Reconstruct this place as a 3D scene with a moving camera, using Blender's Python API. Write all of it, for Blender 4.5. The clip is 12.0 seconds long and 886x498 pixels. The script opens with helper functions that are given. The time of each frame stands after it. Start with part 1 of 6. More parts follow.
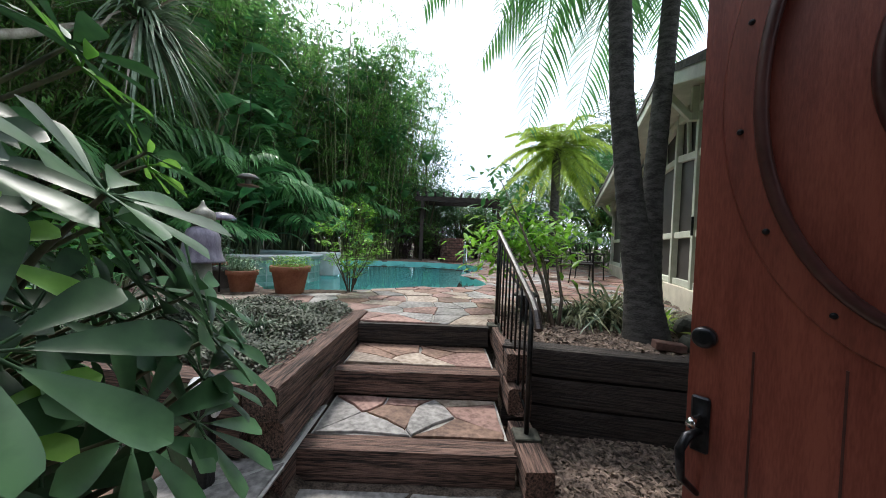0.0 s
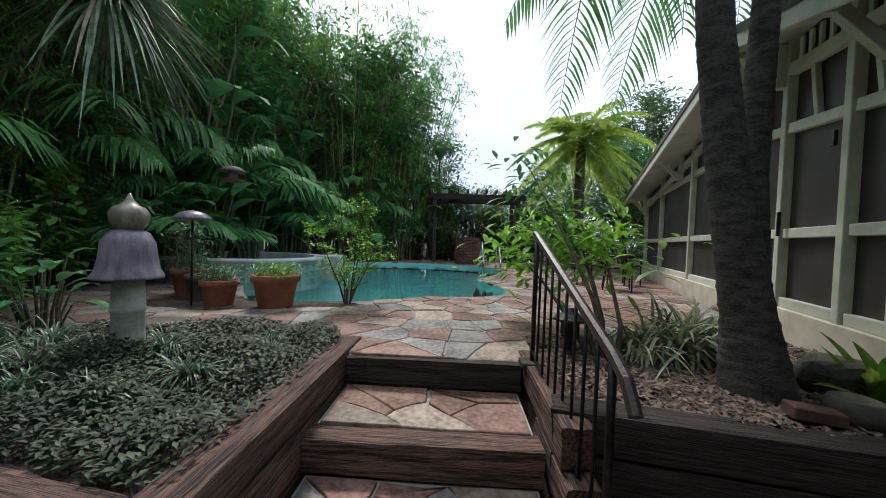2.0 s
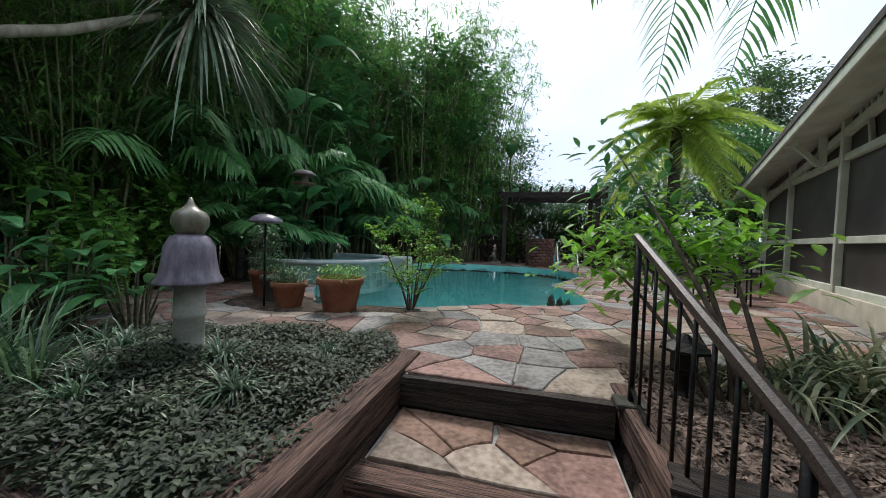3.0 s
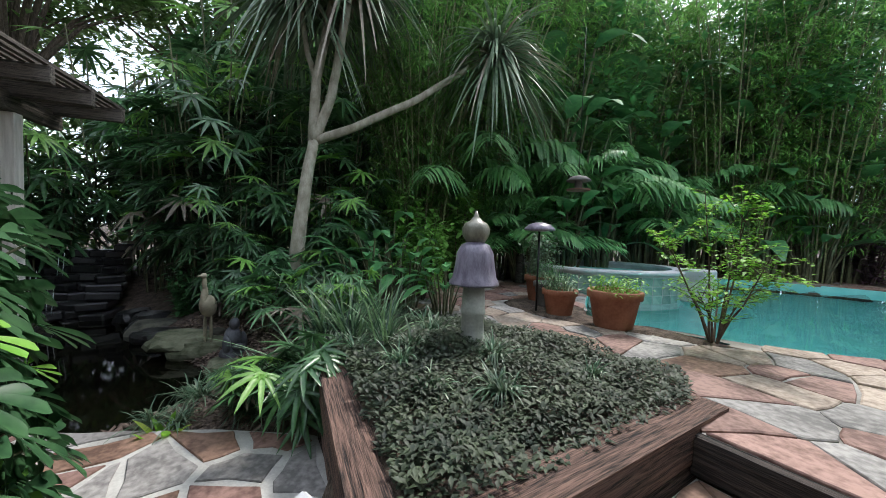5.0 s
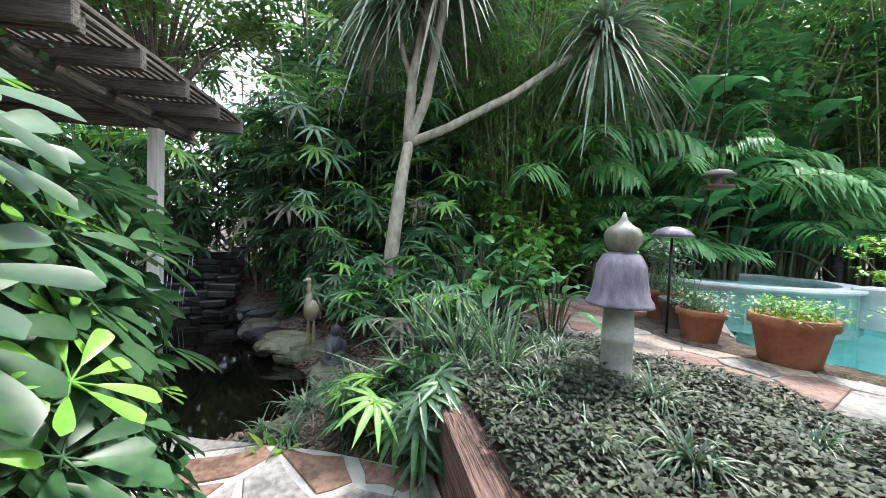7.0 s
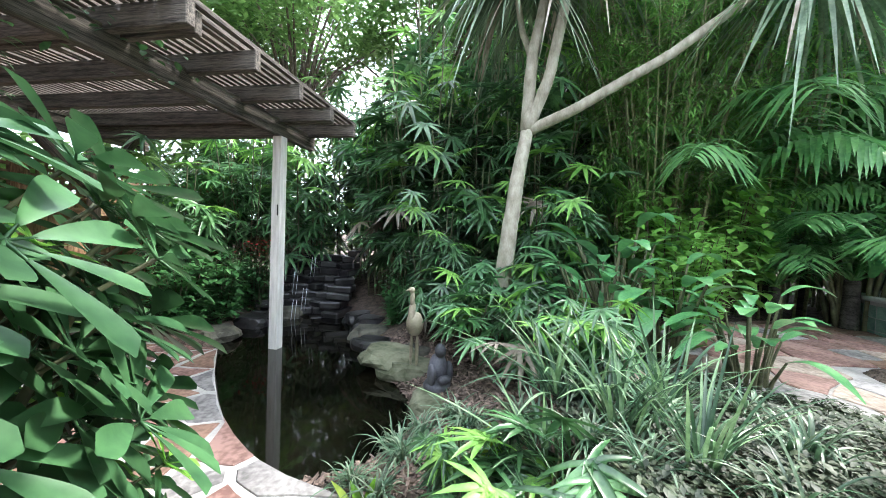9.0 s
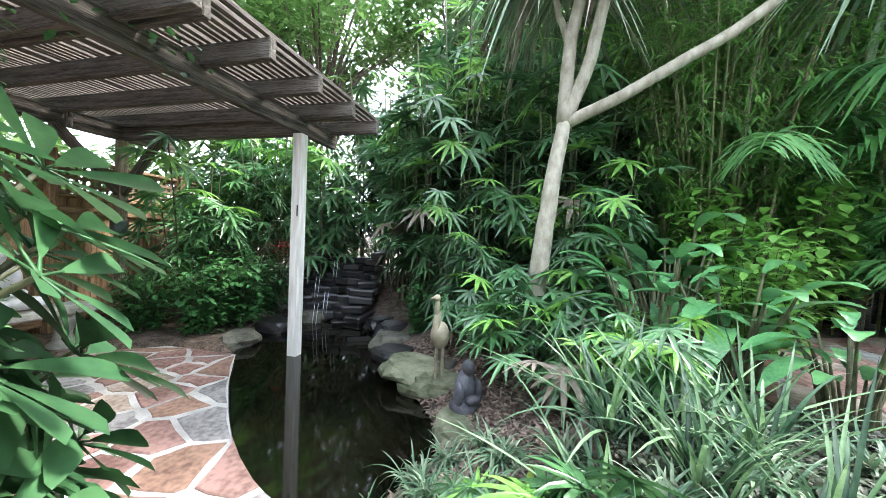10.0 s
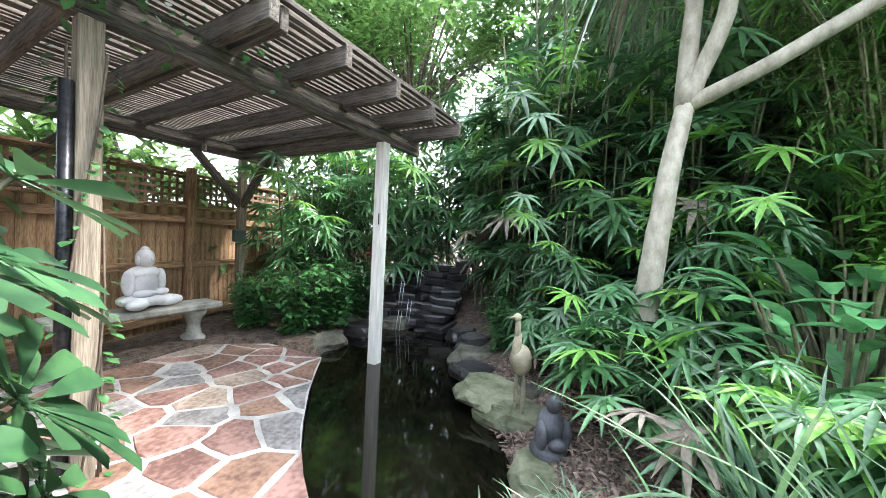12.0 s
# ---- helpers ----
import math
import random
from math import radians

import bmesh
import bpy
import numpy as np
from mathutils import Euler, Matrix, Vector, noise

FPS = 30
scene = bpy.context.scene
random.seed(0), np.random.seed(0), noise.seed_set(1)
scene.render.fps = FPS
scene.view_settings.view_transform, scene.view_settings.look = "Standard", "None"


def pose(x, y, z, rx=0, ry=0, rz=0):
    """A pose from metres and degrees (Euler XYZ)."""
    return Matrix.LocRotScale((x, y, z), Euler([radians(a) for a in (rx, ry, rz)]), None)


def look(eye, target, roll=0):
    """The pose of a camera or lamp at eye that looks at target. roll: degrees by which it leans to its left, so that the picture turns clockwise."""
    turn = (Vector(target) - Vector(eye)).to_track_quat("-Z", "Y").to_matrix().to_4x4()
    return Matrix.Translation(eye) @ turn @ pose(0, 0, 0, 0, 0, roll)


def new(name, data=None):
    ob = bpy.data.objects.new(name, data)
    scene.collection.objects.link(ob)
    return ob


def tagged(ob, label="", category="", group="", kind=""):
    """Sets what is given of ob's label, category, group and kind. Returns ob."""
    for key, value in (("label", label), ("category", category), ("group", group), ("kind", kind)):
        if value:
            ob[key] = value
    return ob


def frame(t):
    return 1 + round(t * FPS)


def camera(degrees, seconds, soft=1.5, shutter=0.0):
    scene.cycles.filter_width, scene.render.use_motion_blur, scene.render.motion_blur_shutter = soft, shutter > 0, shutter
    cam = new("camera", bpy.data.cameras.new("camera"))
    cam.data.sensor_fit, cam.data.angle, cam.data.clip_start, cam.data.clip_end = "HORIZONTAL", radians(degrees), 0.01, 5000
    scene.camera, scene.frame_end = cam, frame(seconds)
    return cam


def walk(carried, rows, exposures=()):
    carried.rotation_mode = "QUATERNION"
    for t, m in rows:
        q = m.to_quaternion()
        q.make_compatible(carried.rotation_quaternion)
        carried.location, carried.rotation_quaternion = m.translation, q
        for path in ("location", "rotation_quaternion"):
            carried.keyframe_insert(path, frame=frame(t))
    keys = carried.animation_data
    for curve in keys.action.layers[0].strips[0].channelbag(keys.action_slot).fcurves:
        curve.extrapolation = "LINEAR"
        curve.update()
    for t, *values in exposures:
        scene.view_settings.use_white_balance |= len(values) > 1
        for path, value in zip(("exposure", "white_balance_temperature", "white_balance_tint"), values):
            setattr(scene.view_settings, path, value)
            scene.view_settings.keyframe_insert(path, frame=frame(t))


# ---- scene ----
cam = camera(104.4, 12.0, 0.9)
METRES, EYE, TILT, LEAN, TURN = 3.3, 1.38, 0.0, 0.0, 0.0
ROWS = [
    (0.0, 0.0, 0.0, 0.0, 0.05, -1.14, -2.34),
    (0.5, -0.003, 0.0645, 0.0009, 0.15, -1.39, -2.38),
    (1.0, -0.009, 0.1311, 0.0009, 0.47, -1.55, -2.36),
    (1.5, -0.0126, 0.1932, 0.0092, 0.88, -1.46, -2.3),
    (2.0, -0.0046, 0.2606, 0.0163, 2.42, -1.47, -2.12),
    (2.5, -0.0079, 0.3239, 0.0205, 6.04, -1.59, -2.07),
    (4.5, -0.019, 0.4371, 0.0279, 48.85, -2.3, -2.01),
    (5.0, -0.0292, 0.4237, 0.0286, 57.8, -2.4, -1.91),
    (5.5, -0.0513, 0.4012, 0.0305, 64.52, -2.47, -1.99),
    (6.0, -0.0832, 0.3762, 0.0301, 66.03, -2.34, -2.28),
    (6.5, -0.1214, 0.3671, 0.0289, 66.29, -2.19, -2.42),
    (7.0, -0.1729, 0.3841, 0.0295, 69.61, -2.15, -2.23),
    (7.5, -0.2267, 0.3962, 0.0292, 77.8, -2.38, -2.21),
    (9.5, -0.4005, 0.407, 0.0248, 89.16, -1.86, -2.45),
    (10.0, -0.4432, 0.3994, 0.0265, 91.67, -1.83, -2.55),
    (10.5, -0.4763, 0.3984, 0.0299, 93.75, -1.58, -2.53),
    (11.0, -0.5085, 0.4114, 0.0338, 96.59, -1.46, -2.5),
    (11.5, -0.5273, 0.4205, 0.0351, 101.74, -1.45, -2.67),
    (12.0, -0.5318, 0.4185, 0.0357, 106.9, -1.51, -2.81),
]
EXPOSURES = [(0.0, 0.35), (2.5, -0.2), (4.5, 0.2), (5.5, 0.8), (7.5, 1.6), (9.5, 2.25), (12.0, 2.4)]
walk(cam, [(t, pose(0, 0, EYE, TILT, LEAN, TURN) @ pose(METRES * x, METRES * y, METRES * z, 90 + pitch, roll, yaw)) for t, x, y, z, yaw, pitch, roll in ROWS], EXPOSURES)

# ---- light ----
SUN_EL, SUN_AZ = radians(56), radians(-20)
world = bpy.data.worlds.new("sky")
scene.world = world
world.use_nodes = True
wn = world.node_tree.nodes
wl = world.node_tree.links
bg = wn["Background"]
sky = wn.new("ShaderNodeTexSky")
sky.sky_type, sky.sun_disc = "NISHITA", False
sky.sun_elevation, sky.sun_rotation = SUN_EL, SUN_AZ
sky.air_density, sky.dust_density, sky.ozone_density = 1.0, 4.0, 1.0
# thin bright cloud over the whole sky
cloud_noise = wn.new("ShaderNodeTexNoise")
cloud_noise.inputs["Scale"].default_value = 2.2
cloud_noise.inputs["Detail"].default_value = 6
cloud_ramp = wn.new("ShaderNodeValToRGB")
cloud_ramp.color_ramp.elements[0].position, cloud_ramp.color_ramp.elements[0].color = 0.3, (6.2, 7.2, 9.4, 1)
cloud_ramp.color_ramp.elements[1].position, cloud_ramp.color_ramp.elements[1].color = 0.7, (9.8, 10.7, 11.8, 1)
cloud_mix = wn.new("ShaderNodeMixRGB")
cloud_mix.inputs["Fac"].default_value = 0.8
wl.new(cloud_noise.outputs["Fac"], cloud_ramp.inputs["Fac"])
wl.new(sky.outputs[0], cloud_mix.inputs[1])
wl.new(cloud_ramp.outputs[0], cloud_mix.inputs[2])
wl.new(cloud_mix.outputs[0], bg.inputs[0])
bg.inputs[1].default_value = 0.15
sun = new("sun", bpy.data.lights.new("sun", "SUN"))
sun.data.energy, sun.data.angle, sun.data.color = 2.6, radians(9), (1.0, 0.97, 0.92)
sun_way = Vector((math.sin(SUN_AZ) * math.cos(SUN_EL), math.cos(SUN_AZ) * math.cos(SUN_EL), math.sin(SUN_EL)))
sun.matrix_world = look(sun_way * 60, (0, 0, 0))

# ---- materials ----
rnd = random.Random(7)


def material(name, dark, light, scale=8.0, rough=0.7, bump=0.3, stretch=(1, 1, 1), spread=0.12, metal=0.0, fine=60.0, through_light=0.0, stain=0.35, coat=0.0):
    """A two-scale surface: broad stains, fine grain with relief, and a shift of tone from piece to piece."""
    m = bpy.data.materials.new(name)
    m.use_nodes = True
    n, l = m.node_tree.nodes, m.node_tree.links
    b = n["Principled BSDF"]
    tc = n.new("ShaderNodeTexCoord")
    mp = n.new("ShaderNodeMapping")
    mp.inputs["Scale"].default_value = stretch
    l.new(tc.outputs["Object"], mp.inputs[0])
    n1, n2 = n.new("ShaderNodeTexNoise"), n.new("ShaderNodeTexNoise")
    n1.inputs["Scale"].default_value, n1.inputs["Detail"].default_value = scale, 5
    n2.inputs["Scale"].default_value, n2.inputs["Detail"].default_value = fine, 4
    l.new(mp.outputs[0], n1.inputs[0])
    l.new(mp.outputs[0], n2.inputs[0])
    r = n.new("ShaderNodeValToRGB")
    r.color_ramp.elements[0].position, r.color_ramp.elements[1].position = 0.32, 0.68
    r.color_ramp.elements[0].color, r.color_ramp.elements[1].color = (*dark, 1), (*light, 1)
    add = n.new("ShaderNodeMath")
    add.operation = "MULTIPLY_ADD"
    add.inputs[1].default_value, add.inputs[2].default_value = stain, 0.5 - stain / 2
    l.new(n2.outputs[0], add.inputs[0])
    mid = n.new("ShaderNodeMath")
    mid.operation = "ADD"
    half = n.new("ShaderNodeMath")
    half.operation = "MULTIPLY_ADD"
    half.inputs[1].default_value, half.inputs[2].default_value = 1.0, -0.5
    l.new(n1.outputs[0], half.inputs[0])
    l.new(half.outputs[0], mid.inputs[0])
    l.new(add.outputs[0], mid.inputs[1])
    l.new(mid.outputs[0], r.inputs[0])
    info, geo = n.new("ShaderNodeObjectInfo"), n.new("ShaderNodeNewGeometry")
    both = n.new("ShaderNodeMath")
    both.operation = "ADD"
    l.new(info.outputs["Random"], both.inputs[0])
    l.new(geo.outputs["Random Per Island"], both.inputs[1])
    val = n.new("ShaderNodeMath")
    val.operation = "MULTIPLY_ADD"
    val.inputs[1].default_value, val.inputs[2].default_value = 2 * spread, 1 - 2 * spread
    l.new(both.outputs[0], val.inputs[0])
    hs = n.new("ShaderNodeHueSaturation")
    l.new(val.outputs[0], hs.inputs["Value"])
    l.new(r.outputs[0], hs.inputs["Color"])
    l.new(hs.outputs[0], b.inputs["Base Color"])
    b.inputs["Roughness"].default_value, b.inputs["Metallic"].default_value = rough, metal
    b.inputs["Coat Weight"].default_value, b.inputs["Coat Roughness"].default_value = coat, 0.28
    if bump:
        bm_ = n.new("ShaderNodeBump")
        bm_.inputs["Strength"].default_value, bm_.inputs["Distance"].default_value = bump, 0.01
        l.new(mid.outputs[0], bm_.inputs["Height"])
        l.new(bm_.outputs[0], b.inputs["Normal"])
    if through_light:
        tr = n.new("ShaderNodeBsdfTranslucent")
        ms = n.new("ShaderNodeMixShader")
        ms.inputs[0].default_value = through_light
        l.new(hs.outputs[0], tr.inputs[0])
        l.new(b.outputs[0], ms.inputs[1])
        l.new(tr.outputs[0], ms.inputs[2])
        l.new(ms.outputs[0], n["Material Output"].inputs[0])
    return m


def leaf(name, dark, light, rough=0.4, through_light=0.3, spread=0.2, coat=0.12):
    dark, light = ((c[0] * 1.2, c[1] * 1.28, c[2] * 1.65) for c in (dark, light))
    return material(name, dark, light, scale=6, rough=rough, bump=0.08, spread=spread, fine=35, through_light=through_light * 0.9, stain=0.5, coat=coat)


M_MULCH = material("mulch", (0.035, 0.024, 0.018), (0.15, 0.11, 0.085), 14, 0.95, 1.0, fine=70, stain=0.9)
M_CHIP = material("bark_chip", (0.05, 0.035, 0.028), (0.28, 0.205, 0.165), 20, 0.9, 0.3, spread=0.3)
M_SOIL = material("soil", (0.02, 0.014, 0.01), (0.06, 0.045, 0.03), 10, 0.95, 0.8)
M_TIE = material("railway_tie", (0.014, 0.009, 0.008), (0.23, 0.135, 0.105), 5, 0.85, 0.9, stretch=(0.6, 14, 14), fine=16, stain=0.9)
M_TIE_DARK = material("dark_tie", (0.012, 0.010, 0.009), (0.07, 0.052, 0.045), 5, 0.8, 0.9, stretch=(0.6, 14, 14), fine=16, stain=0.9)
M_MORTAR = material("mortar", (0.22, 0.205, 0.19), (0.46, 0.435, 0.40), 5, 0.9, 0.35, fine=70)
M_JOINT = material("pale_joint_mortar", (0.36, 0.34, 0.32), (0.62, 0.60, 0.56), 5, 0.9, 0.35, fine=70)
STONES = [material("flagstone_" + a, d, h, 3.5, 0.72, 0.55, spread=0.2, fine=28, stain=0.8) for a, d, h in (
    ("rose", (0.15, 0.078, 0.063), (0.36, 0.215, 0.18)), ("rust", (0.12, 0.066, 0.046), (0.30, 0.18, 0.128)),
    ("grey", (0.15, 0.14, 0.135), (0.36, 0.335, 0.32)), ("buff", (0.21, 0.155, 0.12), (0.44, 0.355, 0.29)))]
M_ROCK = material("pond_rock", (0.03, 0.03, 0.024), (0.13, 0.125, 0.095), 5, 0.85, 0.9, fine=30)
M_DARKROCK = material("wet_slate", (0.006, 0.006, 0.007), (0.035, 0.034, 0.035), 6, 0.35, 0.8, fine=30)
M_MOSS = material("mossy_rock", (0.06, 0.072, 0.035), (0.20, 0.205, 0.135), 6, 0.9, 0.8, fine=30)
M_IRON = material("black_iron", (0.012, 0.012, 0.013), (0.035, 0.033, 0.032), 30, 0.45, 0.25, metal=0.6)
M_RAILTOP = material("worn_handrail", (0.03, 0.022, 0.02), (0.10, 0.07, 0.06), 20, 0.4, 0.2, stretch=(1, 8, 8))
M_DOOR = material("red_door_paint", (0.17, 0.034, 0.022), (0.29, 0.075, 0.048), 3, 0.42, 0.2, stretch=(6, 6, 0.8), fine=40, stain=0.6, coat=0.1)
M_DOOR_EDGE = material("dark_red_moulding", (0.05, 0.016, 0.014), (0.10, 0.035, 0.03), 6, 0.35, 0.2)
M_HANDLE = material("black_hardware", (0.012, 0.013, 0.016), (0.035, 0.035, 0.04), 30, 0.35, 0.15, metal=0.7)
M_TRIM = material("cream_green_trim", (0.50, 0.53, 0.44), (0.68, 0.70, 0.60), 4, 0.6, 0.12)
M_BASEWALL = material("cream_plinth", (0.48, 0.44, 0.35), (0.66, 0.61, 0.5), 4, 0.8, 0.2)
M_SCREEN = material("insect_screen", (0.028, 0.024, 0.022), (0.06, 0.052, 0.048), 2, 0.55, 0.05, fine=300)
M_ROOF = material("roof_shingle", (0.06, 0.055, 0.05), (0.14, 0.13, 0.12), 12, 0.9, 0.6)
M_SIDING = material("dark_siding", (0.04, 0.04, 0.038), (0.08, 0.078, 0.07), 4, 0.7, 0.2)
M_WOOD = material("weathered_pergola_wood", (0.036, 0.031, 0.028), (0.17, 0.145, 0.122), 4, 0.85, 0.6, stretch=(0.7, 12, 12), fine=20, stain=0.8)
M_POST = material("pale_post_wood", (0.15, 0.12, 0.088), (0.36, 0.30, 0.235), 4, 0.8, 0.5, stretch=(0.7, 12, 12), fine=20, stain=0.7)
M_WHITE = material("white_painted_post", (0.55, 0.53, 0.48), (0.76, 0.74, 0.69), 5, 0.6, 0.2, stretch=(0.6, 6, 6))
M_FENCE = material("cedar_fence", (0.15, 0.085, 0.045), (0.42, 0.27, 0.16), 3, 0.85, 0.5, stretch=(0.6, 8, 8), fine=24, stain=0.8)
M_LATTICE = material("lattice_wood", (0.12, 0.075, 0.05), (0.30, 0.20, 0.14), 6, 0.85, 0.3)
M_POT = material("terracotta", (0.27, 0.095, 0.05), (0.46, 0.19, 0.115), 5, 0.75, 0.25, fine=40)
M_DARKPOT = material("grey_clay_pot", (0.10, 0.09, 0.085), (0.22, 0.20, 0.19), 5, 0.75, 0.25)
M_LANTERN = material("lavender_glaze", (0.13, 0.105, 0.155), (0.31, 0.27, 0.345), 7, 0.35, 0.25, stretch=(3, 3, 0.8), coat=0.3)
M_FINIAL = material("olive_glaze", (0.15, 0.14, 0.10), (0.36, 0.34, 0.27), 7, 0.35, 0.25, stretch=(3, 3, 0.8), coat=0.3)
M_CONCRETE = material("pale_concrete", (0.34, 0.33, 0.30), (0.58, 0.57, 0.53), 6, 0.85, 0.4)
M_BENCH = material("lichened_stone", (0.22, 0.22, 0.19), (0.48, 0.47, 0.42), 7, 0.9, 0.6)
M_MARBLE = material("white_statue_stone", (0.52, 0.52, 0.54), (0.74, 0.74, 0.76), 6, 0.7, 0.2)
M_HERON = material("sandy_statue_stone", (0.20, 0.175, 0.12), (0.40, 0.35, 0.25), 8, 0.85, 0.4)
M_BRONZE = material("dark_statue_stone", (0.05, 0.05, 0.06), (0.15, 0.15, 0.17), 8, 0.6, 0.3)
M_POOLWALL = material("pool_plaster", (0.20, 0.62, 0.60), (0.30, 0.74, 0.70), 3, 0.6, 0.1)
M_SPATILE = material("green_spa_tile", (0.12, 0.25, 0.22), (0.30, 0.44, 0.39), 4, 0.3, 0.1, spread=0.3)
M_COPING = material("spa_coping", (0.42, 0.42, 0.44), (0.62, 0.62, 0.64), 5, 0.6, 0.2)
M_STEEL = material("polished_steel", (0.6, 0.6, 0.6), (0.75, 0.75, 0.75), 30, 0.18, 0.02, metal=1.0)
M_BRICK = material("brick", (0.08, 0.04, 0.032), (0.19, 0.095, 0.075), 10, 0.9, 0.4, spread=0.25)
M_GREENPLASTIC = material("green_box", (0.05, 0.08, 0.07), (0.09, 0.13, 0.12), 10, 0.5, 0.05)
M_BARK_PALM = material("palm_bark", (0.026, 0.023, 0.022), (0.105, 0.097, 0.092), 5, 0.9, 0.5, stretch=(2, 2, 6), fine=30, stain=0.8)
M_BARK_PALE = material("pale_bark", (0.27, 0.24, 0.18), (0.50, 0.455, 0.365), 6, 0.85, 0.35, stretch=(2, 2, 1), fine=40)
M_BARK = material("brown_bark", (0.06, 0.045, 0.035), (0.17, 0.13, 0.10), 8, 0.9, 0.6, stretch=(4, 4, 1))
M_CANE = material("cane", (0.05, 0.055, 0.03), (0.17, 0.17, 0.09), 8, 0.6, 0.2, stretch=(2, 2, 1))
M_CULM = material("bamboo_culm", (0.09, 0.10, 0.04), (0.24, 0.24, 0.12), 8, 0.45, 0.1, stretch=(1, 1, 4))
L_SCHEF = leaf("umbrella_leaf", (0.018, 0.052, 0.017), (0.05, 0.115, 0.035), 0.4, 0.22, 0.3, 0.08)
L_SCHEF_NEW = leaf("young_umbrella_leaf", (0.14, 0.33, 0.035), (0.26, 0.48, 0.07), 0.35, 0.4, 0.12)
L_RHAPIS = leaf("fan_leaf", (0.028, 0.080, 0.026), (0.095, 0.205, 0.06), 0.3, 0.3, 0.34, 0.3)
L_RHAPIS_LIGHT = leaf("light_fan_leaf", (0.10, 0.24, 0.035), (0.22, 0.40, 0.07), 0.42, 0.4, 0.2)
L_DRY = leaf("dry_leaf", (0.17, 0.13, 0.075), (0.33, 0.265, 0.17), 0.8, 0.2)
L_BAMBOO = leaf("bamboo_leaf", (0.085, 0.205, 0.035), (0.23, 0.43, 0.085), 0.4, 0.6, 0.25)
L_PADDLE = leaf("paddle_leaf", (0.045, 0.15, 0.045), (0.12, 0.28, 0.08), 0.3, 0.25, 0.2)
L_PALM = leaf("palm_leaflet", (0.06, 0.17, 0.045), (0.17, 0.34, 0.09), 0.36, 0.4, 0.2)
# yellow-green raised above natural leaf tone, so the colour itself carries sunlight
L_PHOENIX = leaf("sunlit_palm_leaflet", (0.25, 0.34, 0.04), (0.42, 0.50, 0.08), 0.5, 0.75, 0.18)
L_STRAP = leaf("strap_leaf", (0.08, 0.12, 0.055), (0.21, 0.26, 0.13), 0.45, 0.25, 0.3)
L_GRASS = leaf("grass_blade", (0.03, 0.075, 0.03), (0.10, 0.17, 0.075), 0.4, 0.25, 0.3)
L_LIGHTGRASS = leaf("pale_grass_blade", (0.09, 0.18, 0.06), (0.28, 0.40, 0.17), 0.45, 0.3, 0.22)
L_COVER = leaf("ground_cover_leaf", (0.010, 0.020, 0.008), (0.055, 0.070, 0.028), 0.6, 0.15, 0.36, 0.03)
L_STRIPED = leaf("striped_grass_blade", (0.22, 0.22, 0.10), (0.50, 0.46, 0.24), 0.5, 0.3, 0.3)
L_SHRUB = leaf("yellow_green_leaf", (0.10, 0.24, 0.018), (0.24, 0.43, 0.04), 0.45, 0.6, 0.2)
L_BROAD = leaf("broad_leaf", (0.035, 0.12, 0.03), (0.09, 0.22, 0.055), 0.4, 0.3, 0.22)
L_TREE = leaf("tree_leaf", (0.07, 0.14, 0.03), (0.19, 0.30, 0.075), 0.5, 0.45, 0.25)
L_FAR = leaf("far_leaf", (0.05, 0.10, 0.03), (0.13, 0.21, 0.06), 0.6, 0.4, 0.25)
L_RED = leaf("red_flower", (0.5, 0.02, 0.03), (0.7, 0.06, 0.06), 0.5, 0.3)
L_PURPLE = leaf("dark_red_leaf", (0.06, 0.03, 0.035), (0.14, 0.07, 0.075), 0.5, 0.3)


def glassy(name, colour, rough=0.02):
    m = bpy.data.materials.new(name)
    m.use_nodes = True
    n, l = m.node_tree.nodes, m.node_tree.links
    b = n["Principled BSDF"]
    b.inputs["Base Color"].default_value = (*colour, 1)
    b.inputs["Roughness"].default_value = rough
    b.inputs["Transmission Weight"].default_value = 1.0
    b.inputs["IOR"].default_value = 1.33
    nz, bu = n.new("ShaderNodeTexNoise"), n.new("ShaderNodeBump")
    nz.inputs["Scale"].default_value = 5
    bu.inputs["Strength"].default_value, bu.inputs["Distance"].default_value = 0.12, 0.02
    l.new(nz.outputs[0], bu.inputs["Height"])
    l.new(bu.outputs[0], b.inputs["Normal"])
    return m


M_POOLWATER = glassy("pool_water", (0.68, 0.97, 0.95))
M_PONDWATER = material("dark_pond_water", (0.002, 0.002, 0.0015), (0.009, 0.008, 0.004), 2, 0.03, 0.03)
M_REDGLASS = material("red_glass", (0.22, 0.008, 0.02), (0.32, 0.015, 0.03), 5, 0.1, 0.02)
M_FALLS = material("falling_water", (0.45, 0.5, 0.55), (0.8, 0.82, 0.85), 40, 0.2, 0.2, stretch=(6, 6, 1))


# ---- building helpers ----
def thing(name, label, category, at=(0, 0, 0), group="", kind=""):
    ob = new(name)
    ob.location = at
    return tagged(ob, label, category, group, kind)


def finish(name, bm, mats, smooth=False):
    me = bpy.data.meshes.new(name)
    bm.to_mesh(me)
    bm.free()
    for m in mats if isinstance(mats, (list, tuple)) else [mats]:
        me.materials.append(m)
    if smooth:
        me.shade_smooth()
    return me


def part(name, bm, mats, parent=None, label="", smooth=False):
    ob = new(name, bm if isinstance(bm, bpy.types.Mesh) else finish(name, bm, mats, smooth))
    ob.parent = parent
    if label:
        tagged(ob, label)
    return ob


